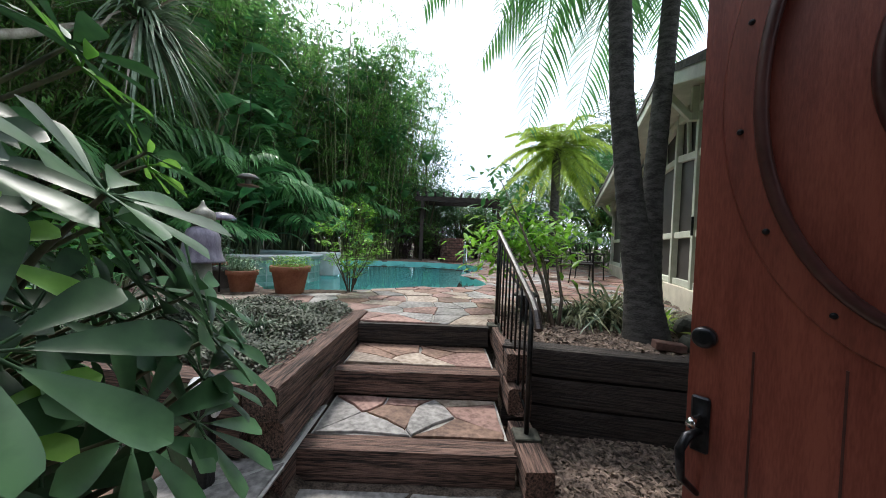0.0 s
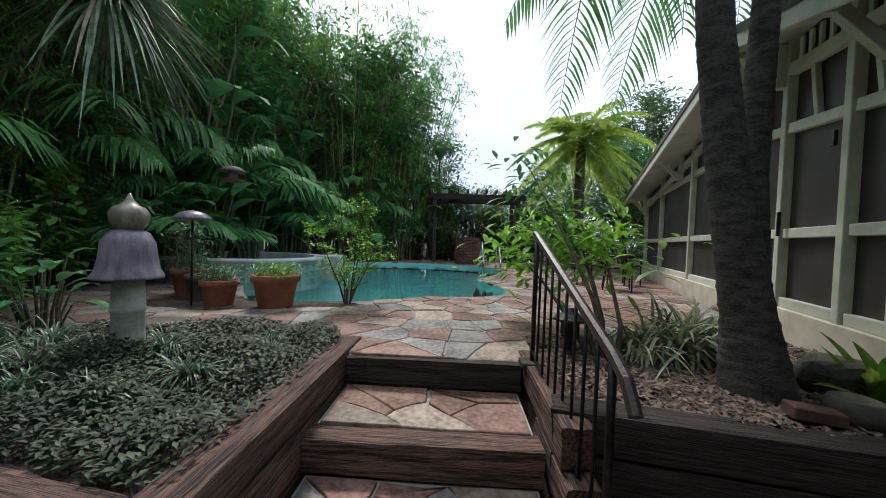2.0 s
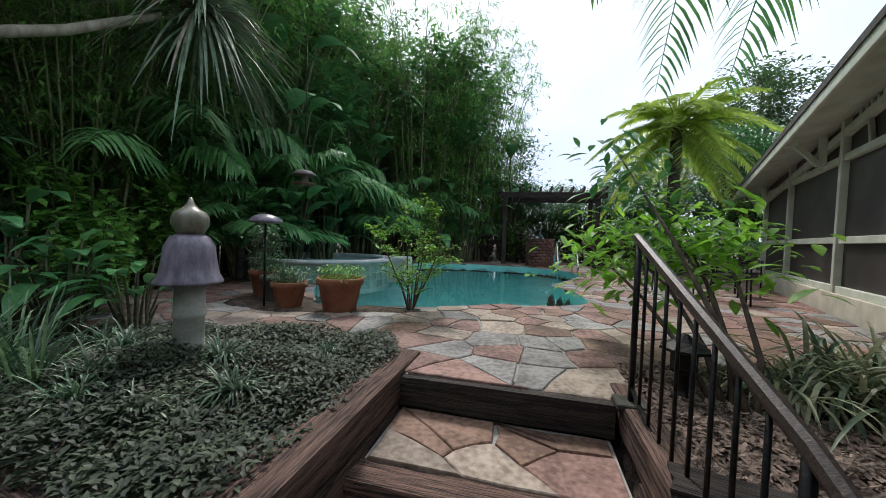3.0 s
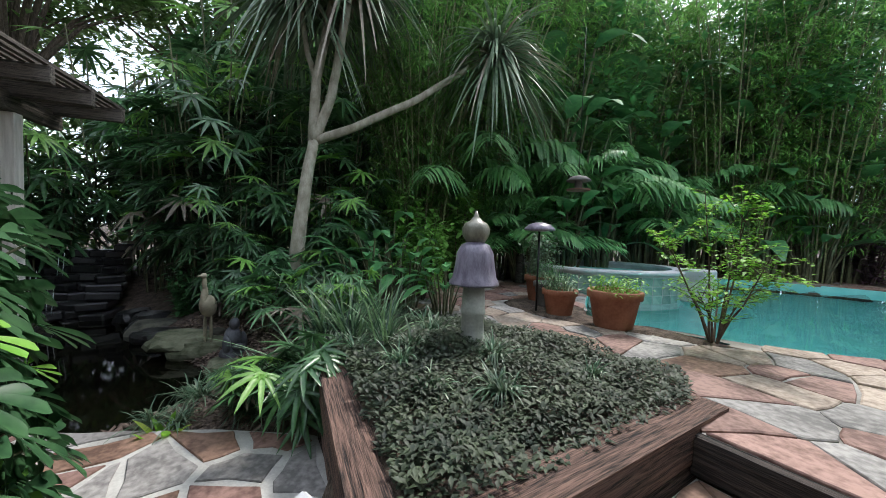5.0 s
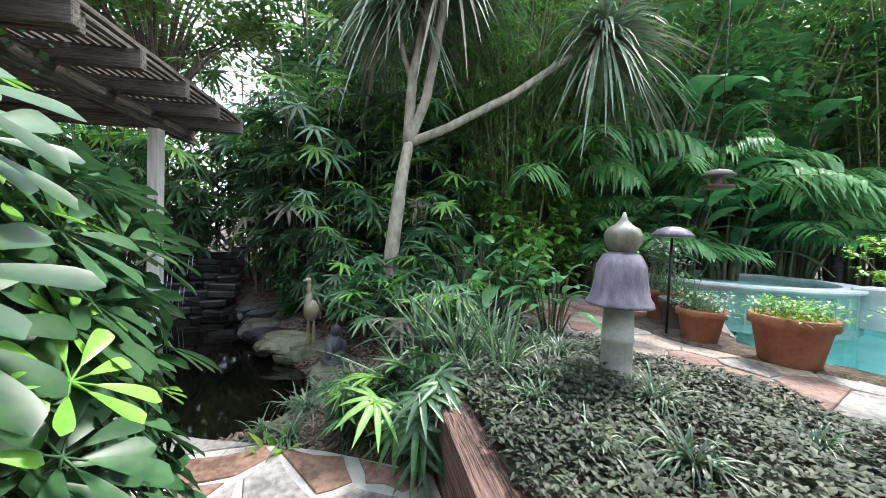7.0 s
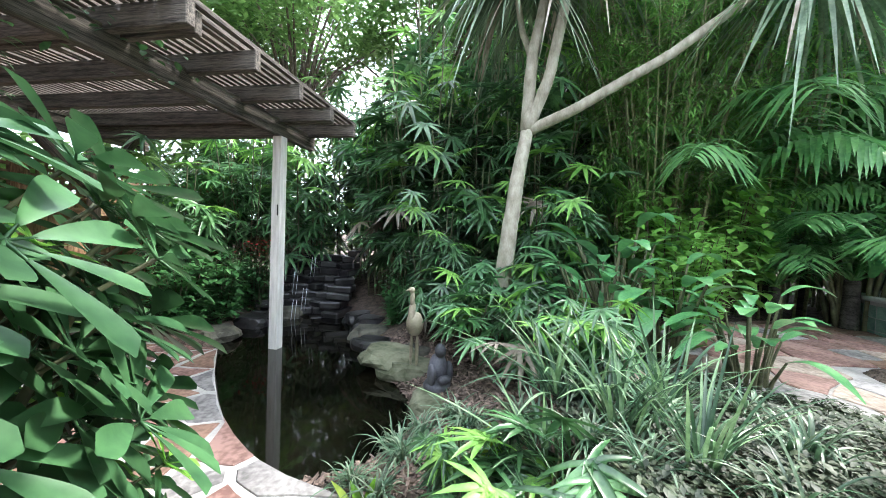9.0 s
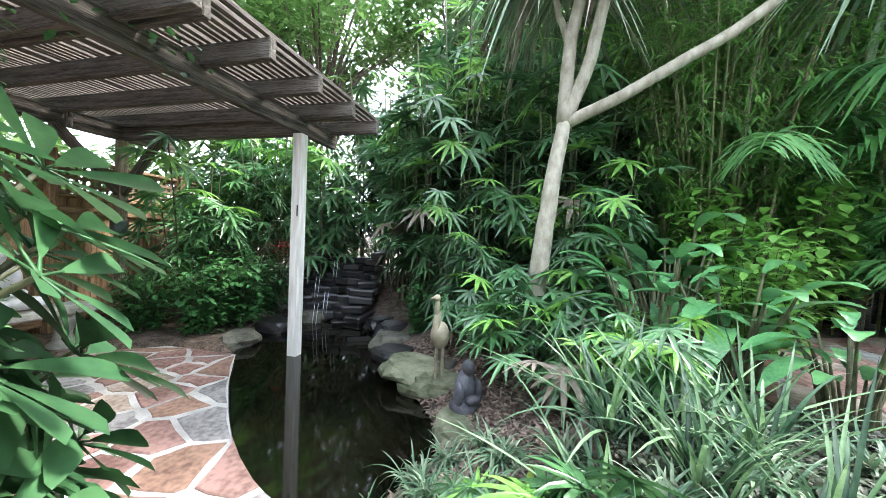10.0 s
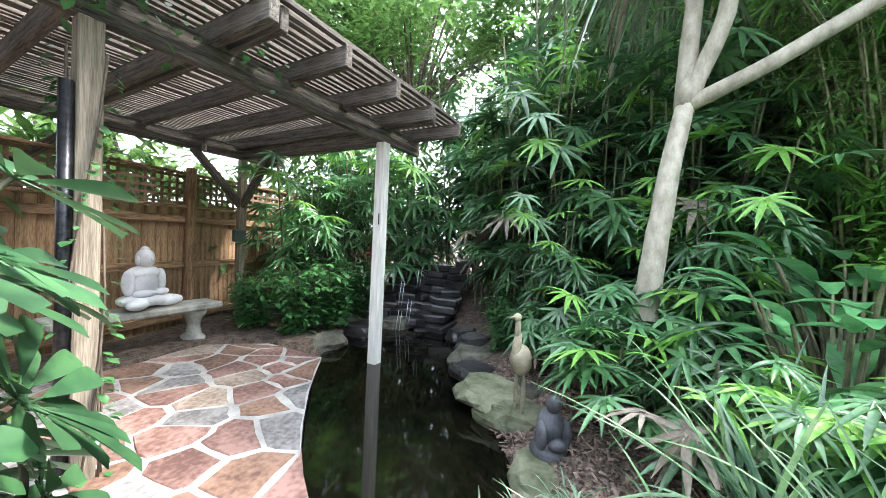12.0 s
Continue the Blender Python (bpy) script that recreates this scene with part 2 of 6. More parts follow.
def from_lists(name, verts, faces, mats, idx=None, smooth=False):
    me = bpy.data.meshes.new(name)
    me.from_pydata(verts, [], faces)
    for m in mats if isinstance(mats, (list, tuple)) else [mats]:
        me.materials.append(m)
    if idx is not None:
        me.polygons.foreach_set("material_index", idx)
    if smooth:
        me.shade_smooth()
    me.update()
    return me


def box(bm, size, m=Matrix(), bevel=0.0):
    made = bmesh.ops.create_cube(bm, size=1.0, matrix=m @ Matrix.Diagonal((*size, 1)))
    if bevel:
        edges = {e for v in made["verts"] for e in v.link_edges}
        bmesh.ops.bevel(bm, geom=list(edges), offset=bevel, segments=1, affect="EDGES")


def beam_matrix(a, b, up=(0, 0, 1)):
    a, b = Vector(a), Vector(b)
    x = (b - a).normalized()
    y = Vector(up).cross(x).normalized()
    z = x.cross(y)
    return Matrix.Translation((a + b) / 2) @ Matrix((x, y, z)).transposed().to_4x4(), (b - a).length


def plank(a, b, w, h, bevel=0.006, up=(0, 0, 1)):
    bm = bmesh.new()
    m, n = beam_matrix(a, b, up)
    box(bm, (n, w, h), Matrix(), bevel)
    return bm, m


def put_plank(name, a, b, w, h, mat, parent, label="", bevel=0.006, up=(0, 0, 1)):
    bm, m = plank(a, b, w, h, bevel, up)
    ob = part(name, bm, mat, parent, label)
    ob.matrix_basis = (parent.matrix_world.inverted() if False else Matrix.Translation(-Vector(parent.location)) if parent else Matrix()) @ m
    return ob


def tube(verts, faces, pts, radii, sides=8, cap=True):
    """Appends a swept tube along pts to the lists."""
    pts = [Vector(p) for p in pts]
    base = len(verts)
    side = None
    for i, p in enumerate(pts):
        d = (pts[min(i + 1, len(pts) - 1)] - pts[max(i - 1, 0)]).normalized()
        if side is None:
            side = d.orthogonal().normalized()
        side = (side - d * side.dot(d)).normalized()
        up = d.cross(side)
        for k in range(sides):
            a = 2 * math.pi * k / sides
            verts.append(p + (side * math.cos(a) + up * math.sin(a)) * radii[i])
    for i in range(len(pts) - 1):
        for k in range(sides):
            j = (k + 1) % sides
            faces.append((base + i * sides + k, base + i * sides + j, base + (i + 1) * sides + j, base + (i + 1) * sides + k))
    if cap:
        faces.append(tuple(base + k for k in reversed(range(sides))))
        faces.append(tuple(base + (len(pts) - 1) * sides + k for k in range(sides)))


def tube_part(name, pts, radii, mat, parent, sides=10, label=""):
    v, f = [], []
    tube(v, f, pts, radii if isinstance(radii, (list, tuple)) else [radii] * len(pts), sides)
    return part(name, from_lists(name, v, f, mat, smooth=True), None, parent, label)


def lathe(profile, sides=28, wobble=0.0, seed=0, flutes=0, flute=0.0):
    bm = bmesh.new()
    rows = []
    for r, z in profile:
        ring = []
        for k in range(sides):
            a = 2 * math.pi * k / sides
            q = r * (1 + wobble * noise.noise((math.cos(a) * 2 + seed, math.sin(a) * 2, z * 6)) + flute * math.cos(flutes * a))
            ring.append(bm.verts.new((q * math.cos(a), q * math.sin(a), z)))
        rows.append(ring)
    for a, b in zip(rows, rows[1:]):
        for k in range(sides):
            bm.faces.new((a[k], a[(k + 1) % sides], b[(k + 1) % sides], b[k]))
    bm.faces.new(list(reversed(rows[0])))
    bm.faces.new(rows[-1])
    return bm


def rough_timber(a, b, w, h, mat, name, parent, seed=0, wear=1.0):
    """A weathered railway tie: long splits along the grain, worn corners, uneven ends."""
    m, n = beam_matrix(a, b)
    outline = []
    for k in range(20):
        u = k / 20 * 4
        s, f = int(u), u - int(u)
        c = [(-0.5 + f, -0.5), (0.5, -0.5 + f), (0.5 - f, 0.5), (-0.5, 0.5 - f)][s]
        outline.append((c[0] * w, c[1] * h))
    steps = max(4, int(n / 0.07))
    verts, faces = [], []
    for i in range(steps + 1):
        x = -n / 2 + n * i / steps
        for k, (y, z) in enumerate(outline):
            crack = noise.noise((x * 1.3 + seed * 3.1, k * 1.7, seed)) + 0.5 * noise.noise((x * 5, k * 2.3, seed + 4))
            pull = 1 - wear * (0.05 + 0.10 * max(0, crack)) * (1.5 if k % 5 == 0 else 1)
            end = 0.02 * noise.noise((k * 0.9, seed, 3)) if i in (0, steps) else 0
            verts.append((x + end, y * pull, z * pull))
    for i in range(steps):
        for k in range(20):
            j = (k + 1) % 20
            faces.append((i * 20 + k, i * 20 + j, (i + 1) * 20 + j, (i + 1) * 20 + k))
    faces.append(tuple(range(19, -1, -1)))
    faces.append(tuple(steps * 20 + k for k in range(20)))
    ob = part(name, from_lists(name, verts, faces, mat), None, parent)
    ob.matrix_basis = m
    return ob


def inside(p, poly):
    hit = False
    for (x1, y1), (x2, y2) in zip(poly, poly[1:] + poly[:1]):
        if (y1 > p[1]) != (y2 > p[1]) and p[0] < (x2 - x1) * (p[1] - y1) / (y2 - y1) + x1:
            hit = not hit
    return hit


def nearest_on(p, poly):
    best, at = 1e9, p
    for (x1, y1), (x2, y2) in zip(poly, poly[1:] + poly[:1]):
        dx, dy = x2 - x1, y2 - y1
        t = max(0, min(1, ((p[0] - x1) * dx + (p[1] - y1) * dy) / max(1e-9, dx * dx + dy * dy)))
        q = (x1 + t * dx, y1 + t * dy)
        d = (q[0] - p[0]) ** 2 + (q[1] - p[1]) ** 2
        if d < best:
            best, at = d, q
    return at, math.sqrt(best)


def smooth_loop(pts, n=8):
    out = []
    for i in range(len(pts)):
        p0, p1, p2, p3 = (Vector((*pts[(i + k) % len(pts)], 0)) for k in (-1, 0, 1, 2))
        for j in range(n):
            t = j / n
            q = 0.5 * (2 * p1 + (p2 - p0) * t + (2 * p0 - 5 * p1 + 4 * p2 - p3) * t * t + (3 * p1 - p0 - 3 * p2 + p3) * t ** 3)
            out.append((q.x, q.y))
    return out


# ---- the plan ----
DECK_Z, PATIO_Z, STEP_Z = 0.60, 0.22, (0.20, 0.40, 0.60)
POOL = smooth_loop([(-2.6, 5.1), (-1.6, 5.25), (-0.9, 5.5), (-0.3, 5.95), (0.35, 6.05), (0.85, 6.6), (0.75, 7.6), (0.45, 8.4), (0.9, 9.6), (1.3, 11.2), (0.6, 12.6), (-1.4, 13.0), (-3.4, 12.2), (-4.4, 10.0), (-4.0, 7.4)])
POND = smooth_loop([(-2.95, 0.62), (-3.25, 0.22), (-3.70, -0.12), (-4.15, -0.42), (-4.75, -0.82), (-5.5, -1.08), (-6.35, -1.0), (-6.75, -0.4), (-6.1, 0.45), (-5.3, 0.62), (-4.6, 0.8), (-4.1, 1.12), (-3.6, 1.28), (-3.15, 1.1)])
BED = [(-0.90, 1.86), (-0.90, 3.55), (-1.15, 4.0), (-2.0, 3.75), (-2.75, 3.6), (-3.3, 3.2), (-3.3, 2.05), (-2.2, 2.02)]
PATIO = [(-0.76, 0.2), (-0.76, 2.45), (-0.95, 1.80), (-2.25, 1.88), (-2.62, 1.33), (-2.85, 0.85), (-2.95, 0.60), (-3.25, 0.20), (-3.70, -0.14), (-4.15, -0.44), (-4.80, -0.80), (-4.95, -1.6), (-4.6, -2.2), (-3.6, -2.2), (-2.9, -2.9), (-1.2, -2.9), (-0.76, -1.6)]
DECK = [(-0.76, 3.28), (0.44, 3.28), (0.60, 3.9), (1.6, 4.15), (2.55, 4.1), (3.2, 4.6), (5.9, 12.6), (5.0, 17.0), (-3.0, 17.0), (-5.5, 12.0), (-5.6, 7.5), (-5.1, 5.0), (-4.4, 3.3), (-3.3, 3.2), (-2.75, 3.62), (-2.0, 3.78), (-1.1, 4.05)]
POTBED = smooth_loop([(-3.6, 4.6), (-2.6, 4.42), (-1.7, 4.78), (-1.1, 5.02), (-1.3, 5.2), (-2.3, 5.05), (-3.4, 5.4)], 4)


def deck_ok(x, y):
    return inside((x, y), DECK) and not inside((x, y), POOL) and not inside((x, y), POTBED)


def ground_height(x, y):
    p = (x, y)
    if inside(p, POOL) or inside(p, POND):
        return -1.0
    n = 0.05 * noise.noise((x * 1.4, y * 1.4, 2)) + 0.02 * noise.noise((x * 5, y * 5, 7))
    if inside(p, POTBED):
        return 0.60 + 0.3 * n
    if inside(p, DECK):
        return 0.46
    if inside(p, PATIO):
        return 0.08
    if -0.9 < x < 0.5 and 1.7 < y < 3.3:
        return 0.0 if y < 2.6 else 0.15
    if inside(p, BED):
        return 0.60 + n + 0.10 * math.exp(-((x + 1.95) ** 2 + (y - 2.75) ** 2) / 0.5)
    if y < 2.66 - 0.2 * (x - 0.5) and x > 0.45:
        return 0.02 + n
    if y < 1.8 and x > -1.2:
        return -0.06
    if x > 0.45 and y < 6:
        return 0.60 + n
    q, d = nearest_on(p, POND)
    if x < -2.2 and y < 3.4:
        d = min(d, nearest_on(p, PATIO)[1])
        return 0.17 + 0.42 * min(1, d / 1.1) + n * min(1, d * 2) if y > -0.6 else 0.24 + n
    if y < -0.5:
        return 0.16 + n
    return 0.55 + n


def build_ground():
    xs = list(np.arange(-9, 6.01, 0.12)) + [7, 9, 13, 20, 40, 100, 400, 2500]
    xs = [-2500, -400, -100, -40, -20, -14, -11] + xs
    ys = [-2500, -400, -100, -40, -20, -12, -8, -6] + list(np.arange(-5, 14.01, 0.12)) + [15, 17, 20, 25, 40, 100, 400, 2500]
    verts = [(x, y, ground_height(x, y)) for y in ys for x in xs]
    w = len(xs)
    faces = [(j * w + i, j * w + i + 1, (j + 1) * w + i + 1, (j + 1) * w + i) for j in range(len(ys) - 1) for i in range(w - 1)]
    ob = new("ground", from_lists("ground", verts, faces, M_MULCH, smooth=True))
    return tagged(ob, "dark shredded bark mulch over garden soil", "ground", kind="structure")


ground = build_ground()


def ring_wall(poly, z0, z1, mat, name, parent):
    v = [(x, y, z) for z in (z0, z1) for x, y in poly]
    n = len(poly)
    f = [(i, (i + 1) % n, n + (i + 1) % n, n + i) for i in range(n)]
    return part(name, from_lists(name, v, f, mat, smooth=True), None, parent)


def flat(poly, z, mat, name, parent, smooth=False):
    return part(name, from_lists(name, [(x, y, z) for x, y in poly], [tuple(range(len(poly)))], mat), None, parent)


# pool
pool = thing("swimming_pool", "freeform swimming pool full of turquoise water", "pool", kind="structure")
ring_wall(POOL, -0.9, 0.59, M_POOLWALL, "pool_wall", pool)
flat(POOL, -0.88, M_POOLWALL, "pool_floor", pool)
surface = flat(POOL, 0.49, M_POOLWATER, "pool_water", pool)
surface.visible_shadow = False
# pond
pond = thing("pond", "dark still garden pond with stone rim", "pond", kind="structure")
ring_wall(POND, -0.9, 0.16, M_DARKROCK, "pond_wall", pond)
flat(POND, 0.17, M_PONDWATER, "pond_water", pond)


def slab_with_holes(outline, holes, z0, z1, mat, name, parent, cell=0.16):
    """A mortar bed cut into small squares, kept where the outline is and the holes are not; rims pulled to the lines."""
    xs = [p[0] for p in outline]
    ys = [p[1] for p in outline]
    verts, faces, index = [], [], {}

    def vid(i, j):
        if (i, j) not in index:
            p = (min(xs) + i * cell, min(ys) + j * cell)
            for h in holes:
                if inside(p, h):
                    p = nearest_on(p, h)[0]
            if not inside(p, outline):
                p = nearest_on(p, outline)[0]
            index[(i, j)] = len(verts)
            verts.append((p[0], p[1], z1))
        return index[(i, j)]

    for i in range(int((max(xs) - min(xs)) / cell) + 1):
        for j in range(int((max(ys) - min(ys)) / cell) + 1):
            ok = 0
            for a in (0, 1):
                for b in (0, 1):
                    c = (min(xs) + (i + a) * cell, min(ys) + (j + b) * cell)
                    ok += inside(c, outline) and not any(inside(c, h) for h in holes)
            if ok >= 1:
                faces.append((vid(i, j), vid(i + 1, j), vid(i + 1, j + 1), vid(i, j + 1)))
    bm = bmesh.new()
    bv = [bm.verts.new(v) for v in verts]
    for f in faces:
        try:
            bm.faces.new([bv[k] for k in f])
        except ValueError:
            pass
    bmesh.ops.recalc_face_normals(bm, faces=bm.faces)
    return part(name, bm, mat, parent)


deck = thing("pavement_deck", "irregular rose and grey flagstone pool deck with pale mortar", "pavement", kind="structure")
slab_with_holes(DECK, [POOL, POTBED], 0.4, DECK_Z - 0.012, M_MORTAR, "mortar_bed", deck)
patio = thing("pavement_patio", "irregular flagstone patio with wide pale mortar joints", "pavement", kind="structure")
slab_with_holes(PATIO, [], 0.1, PATIO_Z - 0.008, M_JOINT, "mortar_bed", patio)
entry = thing("pavement_entry", "lower flagstone landing outside the door", "pavement", kind="structure")
bm = bmesh.new()
box(bm, (2.4, 2.4, 0.1), pose(0.35, 0.66, -0.06))
part("mortar_bed", bm, M_MORTAR, entry)

# steps
steps = thing("steps", "three garden steps of dark railway ties and flagstone treads", "steps", kind="structure")
for k, y in enumerate((1.90, 2.56, 3.22)):
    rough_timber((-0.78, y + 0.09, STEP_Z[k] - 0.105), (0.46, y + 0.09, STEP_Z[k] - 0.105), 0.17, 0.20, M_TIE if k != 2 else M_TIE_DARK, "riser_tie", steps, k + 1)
    if k < 2:
        bm = bmesh.new()
        box(bm, (1.2, 0.52, 0.16), pose(-0.16, y + 0.43, STEP_Z[k] - 0.095))
        part("mortar_bed", bm, M_MORTAR, steps)
    bm = bmesh.new()
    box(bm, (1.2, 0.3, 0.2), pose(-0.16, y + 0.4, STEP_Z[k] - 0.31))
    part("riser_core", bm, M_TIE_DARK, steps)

# retaining timbers
bed_edge = thing("timber_edging", "weathered split railway ties edging the planting bed", "retaining wall", kind="structure")
for i, (a, b, w, h) in enumerate([
        ((-0.88, 1.70, 0.535), (-0.86, 3.62, 0.535), 0.20, 0.20), ((-0.86, 1.74, 0.33), (-0.86, 3.3, 0.33), 0.18, 0.20),
        ((-0.86, 1.74, 0.12), (-0.86, 2.6, 0.12), 0.18, 0.20),
        ((-0.98, 1.78, 0.54), (-2.36, 1.98, 0.54), 0.18, 0.20), ((-0.98, 1.79, 0.33), (-2.36, 1.99, 0.33), 0.17, 0.20)]):
    rough_timber(a, b, w, h, M_TIE, "railway_tie", bed_edge, 10 + i, 1.3)
right_edge = thing("timber_retaining_wall", "dark railway tie wall holding the palm bed", "retaining wall", kind="structure")
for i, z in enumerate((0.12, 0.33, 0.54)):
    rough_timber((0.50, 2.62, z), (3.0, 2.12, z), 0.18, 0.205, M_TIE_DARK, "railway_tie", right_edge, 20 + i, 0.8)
for i, (y0, y1, z) in enumerate([(2.40, 3.5, 0.52), (2.30, 2.9, 0.315), (1.78, 2.30, 0.10)]):
    rough_timber((0.56, y0, z), (0.56, y1, z), 0.17, 0.20, M_TIE, "railway_tie", right_edge, 30 + i, 1.3)

# ---- screened house ----
H0, HD, HN = Vector((2.89, 3.15, 0)), Vector((0.313, 0.95, 0)).normalized(), Vector((-0.95, 0.313, 0)).normalized()


def wall_point(s, z, out=0.0):
    q = H0 + HD * s + HN * out
    return Vector((q.x, q.y, z))


PEAK_S, PEAK_Z, FAR_S, FAR_Z = 2.3, 3.72, 8.9, 2.95
SLOPE = (PEAK_Z - FAR_Z) / (FAR_S - PEAK_S)


def rake(s):
    return PEAK_Z - SLOPE * abs(s - PEAK_S)


def head(s):
    """Height of the rail over the door and the screens."""
    return 2.53 + 0.115 * s if s < 2.4 else 2.80


EAVE = ((-0.6, 2.92), (1.25, 3.58), (9.2, 2.80))  # outer edge of the roof, lower than the wall's head
house = thing("screened_house", "screened porch house with cream-green trim and dark mesh", "house")


def trim_bar(s0, z0, s1, z1, w=0.10, d=0.07, out=0.0, name="trim_bar", mat=None):
    return put_plank(name, wall_point(s0, z0, out), wall_point(s1, z1, out), d, w, mat or M_TRIM, house, up=(0, 0, 1) if abs(s1 - s0) > 0.02 else tuple(HD)) if abs(s1 - s0) > 0.02 else put_plank(name, wall_point(s0, z0, out), wall_point(s1, z1, out), d, w, mat or M_TRIM, house, up=tuple(HD))


# screens behind the bars
bm = bmesh.new()
for s0, s1 in ((0.0, PEAK_S), (PEAK_S, 8.6)):
    vs = [bm.verts.new(wall_point(s, z, -0.03)) for s, z in ((s0, 0.80), (s1, 0.80), (s1, rake(s1)), (s0, rake(s0)))]
    bm.faces.new(vs)
part("screen", bm, M_SCREEN, house, "dark insect screen mesh")
put_plank("plinth", wall_point(-0.05, 0.66), wall_point(8.65, 0.66), 0.16, 0.44, M_BASEWALL, house)
POSTS = (0.06, 0.60, 1.50, 2.35, 4.45, 6.75, 8.6)
for s in POSTS:
    trim_bar(s, 0.86, s, rake(s), 0.085 if s > 0.1 else 0.14, 0.09, 0.012, "corner_post" if s in (0.06, 8.6) else "stud")
for s0, s1 in zip(POSTS, POSTS[1:]):
    for z in (0.93, 1.63):
        trim_bar(s0 + 0.06, z, s1 - 0.06, z, 0.095, 0.07)
    trim_bar(s0 + 0.05, head(s0), s1 - 0.05, head(s1), 0.10, 0.07)
    for f in (0.33, 0.66) if s1 - s0 > 1.5 else (0.5,):
        s = s0 + (s1 - s0) * f
        trim_bar(s, head(s) + 0.05, s + 0.10, rake(s) - 0.33, 0.06, 0.05)
for s0, s1 in ((0.0, PEAK_S), (PEAK_S, 8.7)):
    trim_bar(s0, rake(s0) - 0.32, s1, rake(s1) - 0.32, 0.12, 0.08, 0.01)
    n_slats = int((s1 - s0) / 0.14)
    for i in range(n_slats):
        s = s0 + (i + 0.5) * (s1 - s0) / n_slats
        if s < 4.2:
            trim_bar(s, rake(s) - 0.27, s, rake(s) - 0.03, 0.05, 0.03, 0.0, "slat")
for (sa, za), (sb, zb) in zip(EAVE, EAVE[1:]):
    ia, ib = rake(sa) + 0.03, rake(sb) + 0.03
    for nm, mat, quad, thick in (("soffit", M_TRIM, (wall_point(sa, za - 0.02, 0.54), wall_point(sb, zb - 0.02, 0.54), wall_point(sb, ib, -0.04), wall_point(sa, ia, -0.04)), 0.02),
                                 ("roof", M_ROOF, (wall_point(sa, za + 0.05, 0.60), wall_point(sb, zb + 0.05, 0.60), wall_point(sb, ib + 0.75, -4.0), wall_point(sa, ia + 0.75, -4.0)), 0.09)):
        bm = bmesh.new()
        lo, hi = [bm.verts.new(q) for q in quad], [bm.verts.new(q + Vector((0, 0, thick))) for q in quad]
        bm.faces.new(lo[::-1]), bm.faces.new(hi)
        for i in range(4):
            bm.faces.new((lo[i], lo[(i + 1) % 4], hi[(i + 1) % 4], hi[i]))
        part(nm, bm, mat, house)
    put_plank("barge_board", wall_point(sa, za - 0.01, 0.565), wall_point(sb, zb - 0.01, 0.565), 0.035, 0.15, M_TRIM, house)
for s in (0.10, 1.52, 5.0, 8.5):
    z = (2.92 + (s + 0.6) * 0.357) if s < 1.25 else 3.58 - (s - 1.25) * 0.098
    trim_bar(s, z - 0.42, s, rake(s) - 0.05, 0.085, 0.09, 0.09, "bracket_leg")
    put_plank("bracket_arm", wall_point(s, z - 0.40, 0.12), wall_point(s, z - 0.06, 0.40), 0.08, 0.08, M_TRIM, house, up=tuple(HD))
    put_plank("bracket_foot", wall_point(s, z - 0.04, 0.38), wall_point(s, z - 0.04, 0.54), 0.08, 0.08, M_TRIM, house, up=tuple(HD))
# door in the porch wall
put_plank("latch", wall_point(1.42, 1.85, 0.08), wall_point(1.42, 1.60, 0.08), 0.03, 0.03, M_HANDLE, house, up=tuple(HN))
put_plank("hinge", wall_point(0.68, 2.45, 0.08), wall_point(0.68, 2.32, 0.08), 0.05, 0.03, M_HANDLE, house, up=tuple(HN))
# closed side walls and the dark wing beyond the corner post
for a, b, nm in ((wall_point(8.6, 1.55, -0.1), wall_point(8.6, 1.55, -4.0), "side_wall"), (wall_point(-0.1, 1.55, -4.0), wall_point(8.6, 1.55, -4.0), "back_wall"),
                 (wall_point(-3.2, 1.7, -0.12), wall_point(-0.06, 1.7, -0.12), "wing_wall")):
    put_plank(nm, a, b, 0.12, 3.0 if nm != "wing_wall" else 3.4, M_SIDING, house)
tube_part("downspout", [wall_point(-0.18, 3.2, 0.1), wall_point(-0.18, 2.9, 0.02), wall_point(-0.18, 0.95, 0.02), wall_point(-0.2, 0.78, 0.08), wall_point(-0.2, 0.70, 0.25)], 0.045, M_TRIM, house)

# ---- open red door ----
DE, DD = Vector((0.755, 1.02, 0)), Vector((0.64, -0.77, 0)).normalized()
DNORM = Vector((DD.y, -DD.x, 0))  # faces the walker
door = thing("door_1", "open red-brown wooden door with an oval panel and black handle", "door", kind="structure")
door.matrix_basis = Matrix(((DD.x, DNORM.x, 0, DE.x), (DD.y, DNORM.y, 0, DE.y), (0, 0, 1, 0.03), (0, 0, 0, 1)))
OC = (0.46, 1.78)
OA, OB = 0.335, 0.60


def oval(a, b, n=64):
    return [(OC[0] + a * math.cos(2 * math.pi * k / n), OC[1] + b * math.sin(2 * math.pi * k / n)) for k in range(n)]


